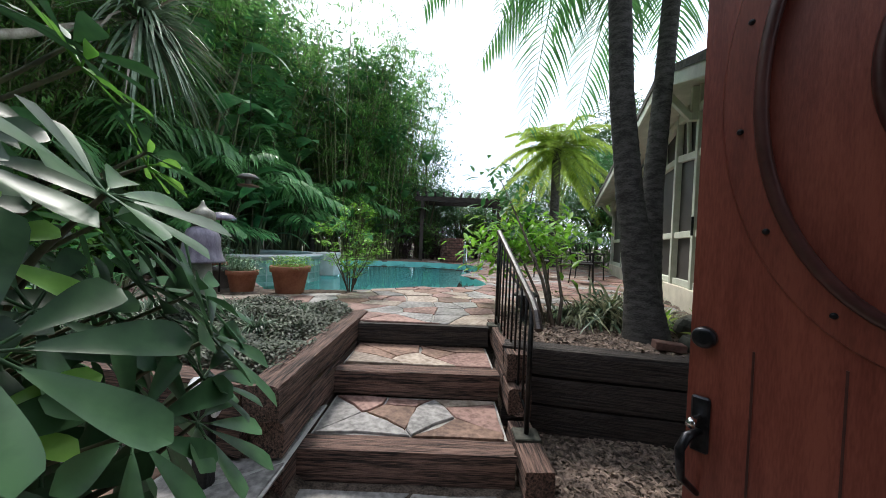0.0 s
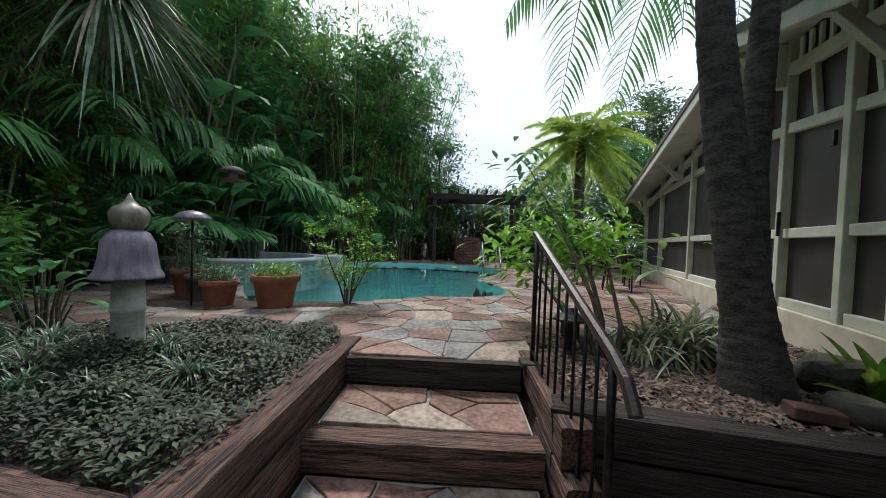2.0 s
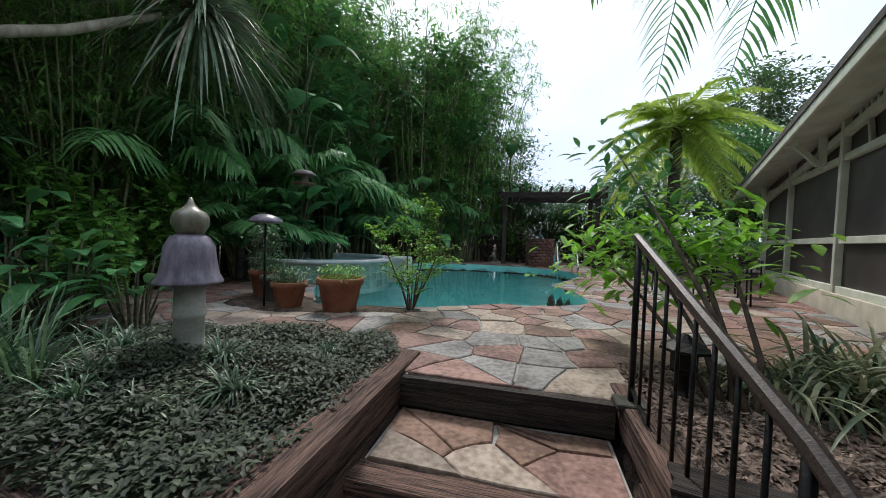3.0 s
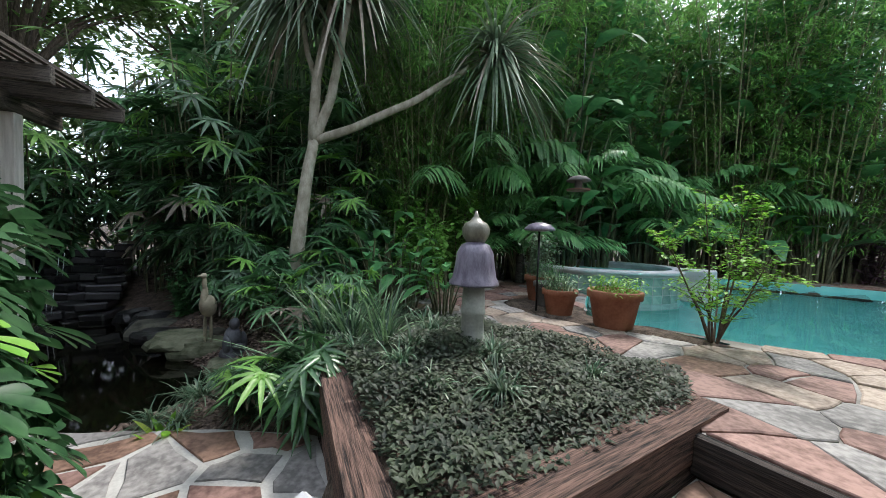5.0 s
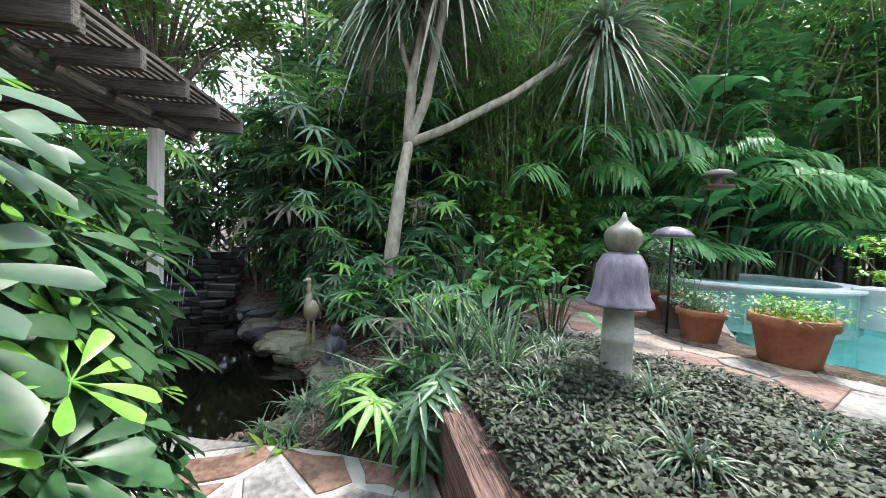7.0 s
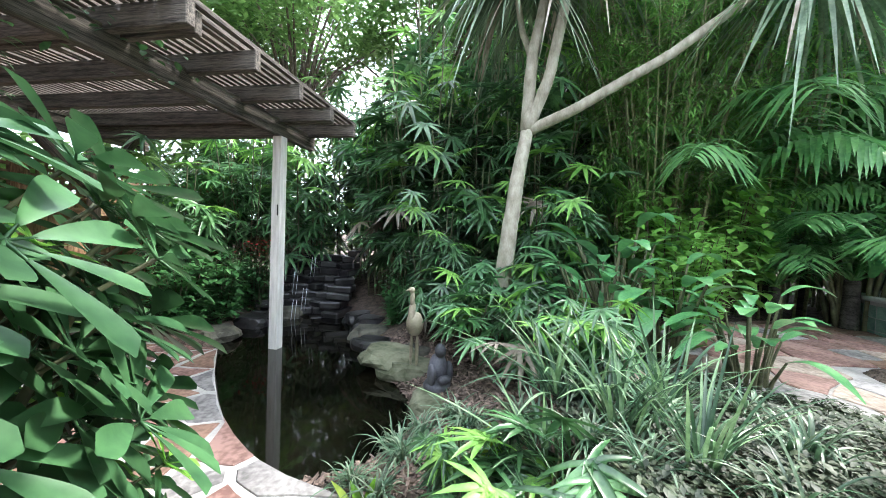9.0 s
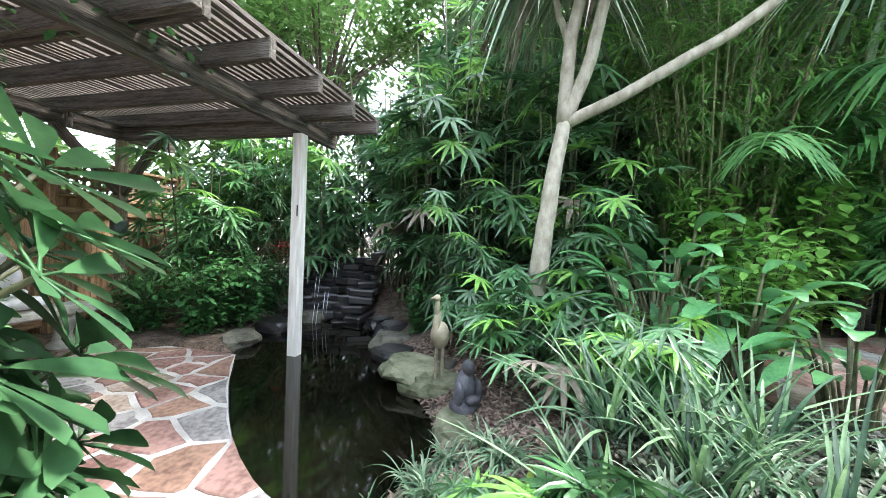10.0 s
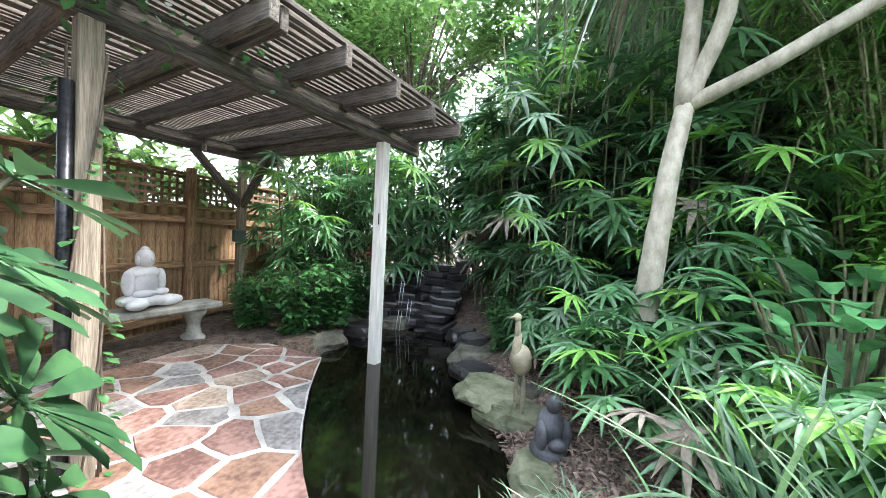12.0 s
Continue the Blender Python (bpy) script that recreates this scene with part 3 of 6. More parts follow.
def door_leaf():
    """The leaf with an oval opening; local x along the leaf, y out of its face."""
    n = 64
    inner, outer = oval(OA, OB), []
    for x, z in inner:
        dx, dz = x - OC[0], z - OC[1]
        k = min((0.46 / abs(dx)) if dx else 9e9, ((0.80 if dz > 0 else 1.78) / abs(dz)) if dz else 9e9)
        outer.append((OC[0] + dx * k, OC[1] + dz * k))
    outer_pts = outer
    v, f = [], []
    for y in (0.022, -0.022):
        v += [(x, y, z) for x, z in inner] + [(x, y, z) for x, z in outer_pts]
    for k in range(n):
        j = (k + 1) % n
        f += [(k, j, n + j, n + k), (2 * n + k, 3 * n + k, 3 * n + j, 2 * n + j), (k, 2 * n + k, 2 * n + j, j), (n + k, n + j, 3 * n + j, 3 * n + k)]
    return from_lists("leaf", v, f, M_DOOR)


part("leaf", door_leaf(), None, door)
v, f = [], []
tube(v, f, [(x, 0.026, z) for x, z in oval(OA, OB)] + [(OC[0] + OA, 0.026, OC[1])], [0.016] * 65, 8, False)
part("oval_moulding", from_lists("oval_moulding", v, f, M_DOOR_EDGE, smooth=True), None, door, "dark rounded oval moulding")
v, f = [], []
n = 64
for a, b, y in ((OA + 0.004, OB + 0.004, -0.012), (OA * 0.42, OB * 0.42, 0.0)):
    v += [(x, y, z) for x, z in oval(a, b)]
f = [(k, (k + 1) % n, n + (k + 1) % n, n + k) for k in range(n)]
oval_inset = part("oval_panel", from_lists("oval_panel", v, f, M_DOOR, smooth=True), None, door)
v, f = [], []
tube(v, f, [(x, 0.006, z) for x, z in oval(OA * 0.42, OB * 0.42)] + [(OC[0] + OA * 0.42, 0.006, OC[1])], [0.014] * 65, 8, False)
part("inner_moulding", from_lists("inner_moulding", v, f, M_DOOR_EDGE, smooth=True), None, oval_inset)
part("red_glass", from_lists("red_glass", [(x, -0.004, z) for x, z in oval(OA * 0.42, OB * 0.42)], [tuple(range(64))], M_REDGLASS), None, oval_inset, "red glass light")
# raised frame band round the oval, with bolts
v, f = [], []
for a, b, y in ((OA + 0.012, OB + 0.012, 0.030), (OA + 0.075, OB + 0.085, 0.030), (OA + 0.08, OB + 0.09, 0.0225)):
    v += [(x, y, z) for x, z in oval(a, b)]
for r in (0, 1):
    f += [(r * n + k, r * n + (k + 1) % n, (r + 1) * n + (k + 1) % n, (r + 1) * n + k) for k in range(n)]
part("oval_band", from_lists("oval_band", v, f, M_DOOR), None, door)
for k in range(14):
    a = 2 * math.pi * (k + 0.35) / 14
    bm = bmesh.new()
    bmesh.ops.create_uvsphere(bm, u_segments=10, v_segments=6, radius=0.008, matrix=pose(OC[0] + (OA + 0.042) * math.cos(a), 0.030, OC[1] + (OB + 0.048) * math.sin(a)))
    part("bolt", bm, M_HANDLE, door, smooth=True)
for x in (0.14, 0.30, 0.46, 0.62, 0.78):
    bm = bmesh.new()
    box(bm, (0.005, 0.002, 0.95), pose(x, 0.023, 0.62))
    part("board_joint", bm, M_DOOR_EDGE, door)
bm = lathe([(0.0, 0), (0.030, 0), (0.030, 0.018), (0.024, 0.026), (0.015, 0.028)])
ob = part("deadbolt", bm, M_HANDLE, door, "black deadbolt", smooth=True)
ob.matrix_basis = pose(0.035, 0.022, 1.11, -90)
bm = bmesh.new()
box(bm, (0.045, 0.014, 0.16), pose(0.035, 0.029, 0.86), 0.005)
plate = part("handle_plate", bm, M_HANDLE, door, "black handle plate")
tube_part("pull_handle", [(0.035, 0.03, 0.84), (0.02, 0.085, 0.835), (0.008, 0.10, 0.80), (0.012, 0.095, 0.72), (0.035, 0.03, 0.66)], [0.011, 0.013, 0.013, 0.011, 0.009], M_HANDLE, plate)
tube_part("thumb_latch", [(0.035, 0.03, 0.88), (0.03, 0.09, 0.885), (0.03, 0.105, 0.878)], [0.008, 0.011, 0.012], M_STEEL, plate)
HINGE = DE + DD * 0.94
entry_wall = tagged(new("wall_entry", None), "dark wall that the red door hangs in, plus unseen panels added to shade the patio", "wall", kind="structure")
# first panel holds the door; the other two, unseen, cut light from the south
for a, b, h in (((HINGE.x + 0.06, HINGE.y - 0.02), (HINGE.x + 2.6, HINGE.y - 0.5), 2.9), ((-0.7, -1.6), (HINGE.x + 0.6, -1.6), 3.4), ((-0.72, -1.68), (-0.72, -3.1), 3.4)):
    put_plank("wall_panel", (*a, h / 2), (*b, h / 2), 0.14, h, M_SIDING, entry_wall)

# unseen slab, added over the doorway to block sky light on the bush
bm = bmesh.new()
box(bm, (5.6, 1.6, 0.14), pose(2.05, -0.85, 3.0))
tagged(part("roof_entry", bm, M_SIDING), "plain dark slab added unseen over the doorway to block sky light", "roof", kind="structure")

# ---- handrail ----
rail = thing("handrail", "black wrought-iron stair handrail with thin balusters", "railing")
p1, p2 = Vector((0.53, 3.24, 0.60)), Vector((0.565, 2.12, 0.20))
tube_part("post", [p1, p1 + Vector((0, 0, 0.88))], 0.016, M_IRON, rail, 6)
tube_part("post", [p2, p2 + Vector((0, 0, 0.84))], 0.016, M_IRON, rail, 6)
for t0 in (0.0,):
    lo = [p1 + Vector((0, 0, 0.10)), p2 + Vector((0, 0, 0.12))]
    tube_part("bottom_bar", lo, 0.011, M_IRON, rail, 6)
    top = [p1 + Vector((0, 0.05, 0.90)), p1 + Vector((0, 0, 0.885)), p2 + Vector((0, 0, 0.84)), p2 + Vector((0.0, -0.10, 0.79)), p2 + Vector((0.0, -0.17, 0.70))]
    v, f = [], []
    tube(v, f, top, [0.024] * len(top), 8)
    part("top_rail", from_lists("top_rail", v, f, M_RAILTOP), None, rail, "worn dark top rail")
for i in range(1, 9):
    q = p1.lerp(p2, i / 9)
    h0, h1 = 0.10 + 0.02 * i / 9, 0.885 - 0.045 * i / 9
    tube_part("baluster", [q + Vector((0, 0, h0)), q + Vector((0, 0, h1))], 0.008, M_IRON, rail, 6)
for p, z in ((p1, 0.62), (p2, 0.205)):
    bm = bmesh.new()
    box(bm, (0.16, 0.14, 0.035), pose(p.x, p.y, z - 0.012), 0.006)
    part("foot_plate", bm, M_ROCK, rail)

# ---- pergola ----
PD, PN = Vector((-0.98, 0.22, 0)).normalized(), Vector((0.22, 0.98, 0)).normalized()
PF = Vector((-5.00, -0.30, 0))  # foot of the white post
PL, PW = 2.2, 2.5
pergola = thing("pergola", "weathered grey timber pergola over the pond's edge", "pergola")


def perg(u, v, z):
    q = PF - PD * u + PN * v
    return Vector((q.x, q.y, z))


BEAM_Z = 2.47
put_plank("white_post", perg(0, 0, 0.0), perg(0, 0, BEAM_Z), 0.105, 0.105, M_WHITE, pergola, "white painted post standing in the pond", up=tuple(PD))
for u, v in ((0, -PW), (PL, 0), (PL, -PW)):
    put_plank("post", perg(u, v, 0.05), perg(u, v, BEAM_Z), 0.095, 0.095, M_POST, pergola, up=tuple(PD))
for v in (0.0, -PW):
    put_plank("beam", perg(-0.62, v, BEAM_Z + 0.09), perg(PL + 1.6, v, BEAM_Z + 0.09), 0.07, 0.18, M_WOOD, pergola)
put_plank("tie_beam", perg(0.0, -PW + 0.04, BEAM_Z + 0.07), perg(0.0, -0.04, BEAM_Z + 0.07), 0.05, 0.14, M_WOOD, pergola)
for i in range(8):
    u = -0.50 + i * 0.54
    put_plank("rafter", perg(u, -PW - 0.55, BEAM_Z + 0.21), perg(u, 0.62, BEAM_Z + 0.21), 0.06, 0.145, M_WOOD, pergola)
    if i in (1, 4):
        put_plank("rafter", perg(u - 0.09, -PW - 0.5, BEAM_Z + 0.21), perg(u - 0.09, 0.58, BEAM_Z + 0.21), 0.05, 0.14, M_WOOD, pergola)
for i in range(54):
    v = -PW - 0.5 + i * (PW + 1.08) / 53
    put_plank("roof_slat", perg(-0.62 + rnd.uniform(-0.04, 0.04), v, BEAM_Z + 0.30), perg(PL + 1.5, v + rnd.uniform(-0.02, 0.02), BEAM_Z + 0.30 + rnd.uniform(0, 0.012)), 0.043, 0.03, M_WOOD, pergola, bevel=0)
for a, b in ((perg(0, -PW, 1.82), perg(0.62, -PW, BEAM_Z + 0.02)), (perg(0, -PW, 1.82), perg(0, -PW + 0.62, BEAM_Z + 0.02)), (perg(PL, -PW, 1.82), perg(PL - 0.62, -PW, BEAM_Z + 0.02))):
    put_plank("brace", a, b, 0.075, 0.085, M_WOOD, pergola)
tube_part("conduit", [perg(PL + 0.075, 0.02, 0.3), perg(PL + 0.075, 0.02, 2.15)], 0.028, M_HANDLE, pergola, 10, "dark plastic conduit")
put_plank("cross_brace", perg(0.55, -PW + 0.1, BEAM_Z - 0.02), perg(0.55, -PW + 0.1, BEAM_Z + 0.14), 0.05, 0.05, M_WOOD, pergola, up=tuple(PD))
put_plank("hook", perg(0.06, 0.03, 1.62), perg(0.06, 0.03, 1.74), 0.015, 0.012, M_IRON, pergola, up=tuple(PD))

# ---- fence ----
FY = -3.15
fence = thing("fence", "brown cedar board fence with a lattice top", "fence", kind="structure")
x = -9.0
while x < 0.5:
    w = rnd.uniform(0.135, 0.15)
    put_plank("board", (x + w / 2, FY + rnd.uniform(-0.004, 0.004), 0.05), (x + w / 2, FY, 1.74), w - 0.004, 0.02, M_FENCE, fence, bevel=0, up=(0, 1, 0))
    x += w
for z in (0.35, 1.02, 1.60):
    put_plank("rail", (-9, FY + 0.035, z), (0.5, FY + 0.035, z), 0.045, 0.09, M_FENCE, fence)
put_plank("rail_cap", (-9, FY + 0.02, 1.76), (0.5, FY + 0.02, 1.76), 0.11, 0.035, M_FENCE, fence)
put_plank("rail_cap", (-9, FY + 0.02, 2.19), (0.5, FY + 0.02, 2.19), 0.09, 0.035, M_FENCE, fence)
for x in (-8.6, -6.86, -5.08, -3.3, -1.5, 0.3):
    put_plank("post", (x, FY + 0.075, 0.05), (x, FY + 0.075, 2.27), 0.09, 0.09, M_FENCE, fence, up=(0, 1, 0))
for i in range(106):
    put_plank("lattice_slat", (-9 + i * 0.09, FY + 0.012, 1.78), (-9 + i * 0.09, FY + 0.012, 2.175), 0.034, 0.008, M_LATTICE, fence, bevel=0, up=(0, 1, 0))
for i in range(5):
    put_plank("lattice_slat", (-9, FY + 0.021, 1.81 + i * 0.083), (0.5, FY + 0.021, 1.81 + i * 0.083), 0.008, 0.034, M_LATTICE, fence, bevel=0)

# ---- plants ----
PROFILES = {"lance": (0.25, 0.9, 1.0, 0.7, 0.02), "oval": (0.12, 0.62, 1.0, 0.85, 0.05), "strap": (0.8, 1.0, 0.9, 0.7, 0.03), "paddle": (0.25, 0.85, 1.0, 0.9, 0.15), "spoon": (0.14, 0.55, 0.95, 0.98, 0.30)}


class Leaves:
    """Collects folded leaf blades into one mesh."""

    def __init__(self):
        self.v, self.f, self.i = [], [], []

    def blade(self, base, way, length, width, droop=0.2, shape="lance", mat=0, fold=0.15, n=4, side=None, lobes=False):
        base, way = Vector(base), Vector(way).normalized()
        if side is None:
            side = way.cross(Vector((0, 0, 1)))
            side = side.normalized() if side.length > 0.05 else Vector((1, 0, 0))
        up = side.cross(way)
        prof = PROFILES[shape]
        k0 = len(self.v)
        for j in range(n + 1):
            t = j / n
            u = t * 4
            a = min(3, int(u))
            w = width * 0.5 * (prof[a] + (prof[a + 1] - prof[a]) * (u - a))
            if shape == "spoon":
                w = width * 0.5 * (0.06 + 1.05 * t ** 0.85 * math.sqrt(max(0, 1 - t ** 5)))
            c = base + way * (length * t) - Vector((0, 0, droop * length * t * t)) + up * 0.0
            lift = up * (fold * w * 2)
            self.v += [c - side * w + lift, c, c + side * w + lift]
        for j in range(n):
            a = k0 + j * 3
            self.f += [(a, a + 1, a + 4, a + 3), (a + 1, a + 2, a + 5, a + 4)]
            self.i += [mat, mat]

    def tube(self, pts, radii, sides=5, mat=0):
        n = len(self.f)
        tube(self.v, self.f, pts, radii, sides, False)
        self.i += [mat] * (len(self.f) - n)

    def mesh(self, name, mats, smooth=True):
        return from_lists(name, self.v, self.f, mats, self.i, smooth)


def away(r, up=0.3):
    a = r.uniform(0, 2 * math.pi)
    return Vector((math.cos(a), math.sin(a), up)).normalized()


def whorl(lv, tip, axis, r, n, size, mat):
    """Leaflets spread like an umbrella round the end of a stalk."""
    axis = axis.normalized()
    s = axis.orthogonal().normalized()
    q = axis.cross(s)
    a0 = r.uniform(0, 6.28)
    for k in range(n):
        a = a0 + 2 * math.pi * k / n + r.uniform(-0.1, 0.1)
        out = s * math.cos(a) + q * math.sin(a)
        way = (out + axis * r.uniform(0.05, 0.38)).normalized()
        L = size * r.uniform(0.78, 1.1)
        lv.tube([tip, tip + way * 0.035], [0.003, 0.002], 4, mat)
        lv.blade(tip + way * 0.03, way, L, L * 0.47, r.uniform(0.0, 0.16), "spoon", mat, 0.13, 9, side=out.cross(axis).normalized())


def umbrella_bush():
    r = random.Random(3)
    bush = thing("umbrella_bush", "glossy green umbrella-leaf bush beside the patio", "bush", (-1.33, 0.40, PATIO_Z))
    lv, st = Leaves(), Leaves()
    c = Vector((0, 0, 0.70))
    for k in range(520):
        a, z = r.uniform(0, 6.283), r.uniform(-0.75, 1.0)
        h = math.sqrt(max(0, 1 - z * z))
        rad = r.uniform(0.70, 1.0) * (1 + 0.16 * noise.noise((math.cos(a) * 2, math.sin(a) * 2, z * 2)))
        d = Vector((h * math.cos(a), h * math.sin(a), z))
        d /= (abs(d.x) ** 3.2 + abs(d.y) ** 3.2 + abs(d.z) ** 3.2) ** (1 / 3.2)
        p = c + Vector((d.x * 0.88 * rad, d.y * 0.52 * rad, d.z * (0.88 + 0.14 * d.x) * rad))
        if p.z < 0.06:
            continue
        axis = Vector((d.x, d.y, max(0.0, d.z) * 0.6 + r.uniform(0.25, 0.85)))
        new_leaf = r.random() < (0.22 if d.z > 0.3 else 0.06)
        if k % 2 == 0:
            st.tube([Vector((d.x * 0.15, d.y * 0.12, 0)), c * 0.6 + d * 0.35, p - axis.normalized() * 0.12, p], [0.014, 0.011, 0.006, 0.004], 5)
        else:
            st.tube([p - axis.normalized() * 0.2 - d * 0.12, p], [0.005, 0.004], 5)
        size = r.uniform(0.075, 0.10) if new_leaf else r.uniform(0.11, 0.16)
        whorl(lv, p, axis, r, r.choice((7, 8, 9)), size, 1 if new_leaf else 0)
    tagged(part("stem_mass", st.mesh("stem_mass", M_CANE), None, bush), kind="stuff")
    part("crown", lv.mesh("crown", [L_SCHEF, L_SCHEF_NEW]), None, bush)
    return bush


umbrella_bush()


def fan(lv, tip, out, r, n, size, mat=0, droop=0.22):
    """A palmate leaf of narrow fingers."""
    out = out.normalized()
    side = out.cross(Vector((0, 0, 1))).normalized()
    tilt = r.uniform(-0.4, 0.4)
    side = (side + Vector((0, 0, tilt))).normalized()
    for k in range(n):
        a = (k / (n - 1) - 0.5) * radians(r.uniform(215, 245))
        way = out * math.cos(a) + side * math.sin(a)
        L = size * (1.0 - 0.25 * abs(a) / 2) * r.uniform(0.85, 1.05)
        lv.blade(tip, way, L, L * 0.16, droop * r.uniform(0.6, 1.4), "strap", mat, 0.25, 3, side=way.cross(side.cross(out)).normalized())


def lady_palm_meshes(seed, height, canes, leaves, spread, size):
    r = random.Random(seed)
    lv, stems = Leaves(), []
    for k in range(canes):
        st = Leaves()
        stems.append(st)
        a, q = r.uniform(0, 6.283), spread * math.sqrt(r.random())
        base = Vector((q * math.cos(a), q * math.sin(a), 0))
        h = height * r.uniform(0.55, 1.0)
        lean = Vector((math.cos(a), math.sin(a), 0)) * r.uniform(0, 0.16) * h
        top = base + lean + Vector((0, 0, h))
        mid = base.lerp(top, 0.5) - lean * 0.12
        st.tube([base, mid, top], [0.014, 0.012, 0.010], 5)
        for j in range(leaves):
            t = r.uniform(0.28, 1.0)
            p = base.lerp(top, t)
            out = away(r, r.uniform(0.1, 0.9))
            tip = p + out * r.uniform(0.22, 0.42) * (size / 0.36)
            lv.tube([p, tip], [0.004, 0.003], 3, 0)
            fan(lv, tip, Vector((out.x, out.y, r.uniform(-1.1, 0.15))), r, r.choice((7, 8, 9)), size * r.uniform(0.9, 1.25), (2 if t < 0.4 and r.random() < 0.35 else 1 if t > 0.85 and r.random() < 0.45 else 0))
    return [("cane", st.mesh("cane", M_CANE)) for st in stems] + [("crown", lv.mesh("crown", [L_RHAPIS, L_RHAPIS_LIGHT, L_DRY]))]


def plant(name, label, category, meshes, at, turn=0.0, size=1.0, group=""):
    ob = thing(name, label, category, at, group)
    ob.rotation_euler = (0, 0, turn)
    ob.scale = (size, size, size)
    for nm, me in meshes:
        p = part(nm, me, None, ob)
        if nm == "twig_mass":
            tagged(p, kind="stuff")
    return ob


r = random.Random(11)
LADY = [lady_palm_meshes(40 + i, h, c, l, s, z) for i, (h, c, l, s, z) in enumerate(((3.6, 15, 11, 0.55, 0.36), (2.6, 13, 10, 0.5, 0.36), (4.4, 16, 11, 0.6, 0.37)))]
LADY_SMALL = [lady_palm_meshes(60 + i, h, 5, 7, 0.14, 0.30) for i, h in enumerate((0.6, 0.85))]
for x, y, k, s in [(-6.6, 1.3, 0, 1.0), (-6.9, 2.2, 2, 1.0), (-6.2, 2.0, 1, 1.0), (-6.4, 3.1, 0, 1.1), (-7.5, 1.6, 2, 1.15), (-7.3, 0.6, 0, 1.0), (-5.9, 2.9, 1, 0.85),
                   (-7.9, 2.9, 2, 1.2), (-7.1, 3.7, 2, 1.05), (-8.1, 0.2, 2, 1.0), (-7.6, -0.9, 1, 1.0), (-6.9, -1.6, 0, 0.75), (-6.2, -2.2, 1, 0.85), (-7.8, -2.2, 2, 0.8),
                   (-6.0, 3.6, 1, 0.8), (-8.6, 1.2, 2, 1.2), (-8.4, 4.0, 2, 1.2), (-5.5, 1.5, 1, 0.62), (-5.35, 2.75, 1, 0.7), (-6.8, 0.95, 1, 0.8)]:
    plant("lady_palm", "clump of lady palm with dark fan leaves", "palm", LADY[k], (x, y, 0.45), r.uniform(0, 6.28), s, "lady palms behind the pond")
for x, y, s in [(-4.35, 1.95, 0.8), (-4.75, 1.55, 0.75), (-3.85, 2.25, 0.75), (-2.62, 1.80, 0.5), (-4.9, 2.6, 0.9), (-5.1, 1.75, 0.9), (-3.3, 2.4, 0.6), (-2.45, 1.80, 0.75), (-2.75, 1.55, 0.42), (-4.1, 1.75, 0.85), (-3.6, 2.05, 0.7)]:
    plant("young_lady_palm", "young bright green lady palm in the mulch", "palm", LADY_SMALL[r.randrange(2)], (x, y, ground_height(x, y) - 0.02), r.uniform(0, 6.28), s, "young palms beside the pond")


def bamboo_meshes(seed, n, height, spread):
    r = random.Random(seed)
    lv, twigs, stems = Leaves(), Leaves(), []
    for k in range(n):
        st = Leaves()
        stems.append(st)
        a, q = r.uniform(0, 6.283), spread * math.sqrt(r.random())
        base = Vector((q * math.cos(a), q * math.sin(a), 0))
        h = height * r.uniform(0.7, 1.05)
        d = Vector((math.cos(a), math.sin(a), 0))
        pts = [base + d * (0.16 * h * (t ** 2.2)) + Vector((0, 0, h * t * (1 - 0.08 * t * t))) for t in (0, 0.25, 0.5, 0.75, 1.0)]
        st.tube(pts, [0.016, 0.016, 0.014, 0.010, 0.004], 5)
        st = twigs
        for j in range(34):
            t = r.uniform(0.12, 1.0)
            u = t * 4
            i0 = min(3, int(u))
            p = pts[i0].lerp(pts[i0 + 1], u - i0)
            out = away(r, r.uniform(-0.1, 0.5))
            e = p + out * r.uniform(0.3, 0.8)
            st.tube([p, e], [0.004, 0.002], 3)
            for m in range(12):
                f = r.uniform(0.3, 1.0)
                w = away(r, r.uniform(-0.9, 0.1)) + out * 0.5
                L = r.uniform(0.11, 0.19)
                lv.blade(p.lerp(e, f) + Vector((r.uniform(-.06, .06), r.uniform(-.06, .06), r.uniform(-0.1, 0.02))), w, L, L * 0.17, 0.35, "lance", 0, 0.1, 2)
    return [("culm", st.mesh("culm", M_CULM)) for st in stems] + [("twig_mass", twigs.mesh("twig_mass", M_CULM)), ("crown", lv.mesh("crown", L_BAMBOO))]


BAMBOO = [bamboo_meshes(80, 34, 6.5, 0.6), bamboo_meshes(81, 30, 8.0, 0.7)]
for x, y, k, s in [(-5.55, 4.3, 0, 0.85), (-6.3, 4.8, 1, 1.0), (-6.1, 6.0, 1, 1.0), (-6.9, 7.4, 0, 1.2), (-6.6, 9.2, 1, 1.05), (-6.2, 11.4, 1, 1.1), (-5.0, 13.6, 1, 1.0), (-3.6, 15.6, 0, 1.2), (-7.6, 5.4, 1, 1.25), (-3.9, 13.0, 1, 1.25), (-2.7, 14.0, 1, 1.2), (-1.9, 15.4, 1, 1.15)]:
    plant("bamboo_clump", "tall dense bamboo clump with arching leafy culms", "bamboo", BAMBOO[k], (x, y, 0.5), r.uniform(0, 6.28), s, "bamboo along the boundary")


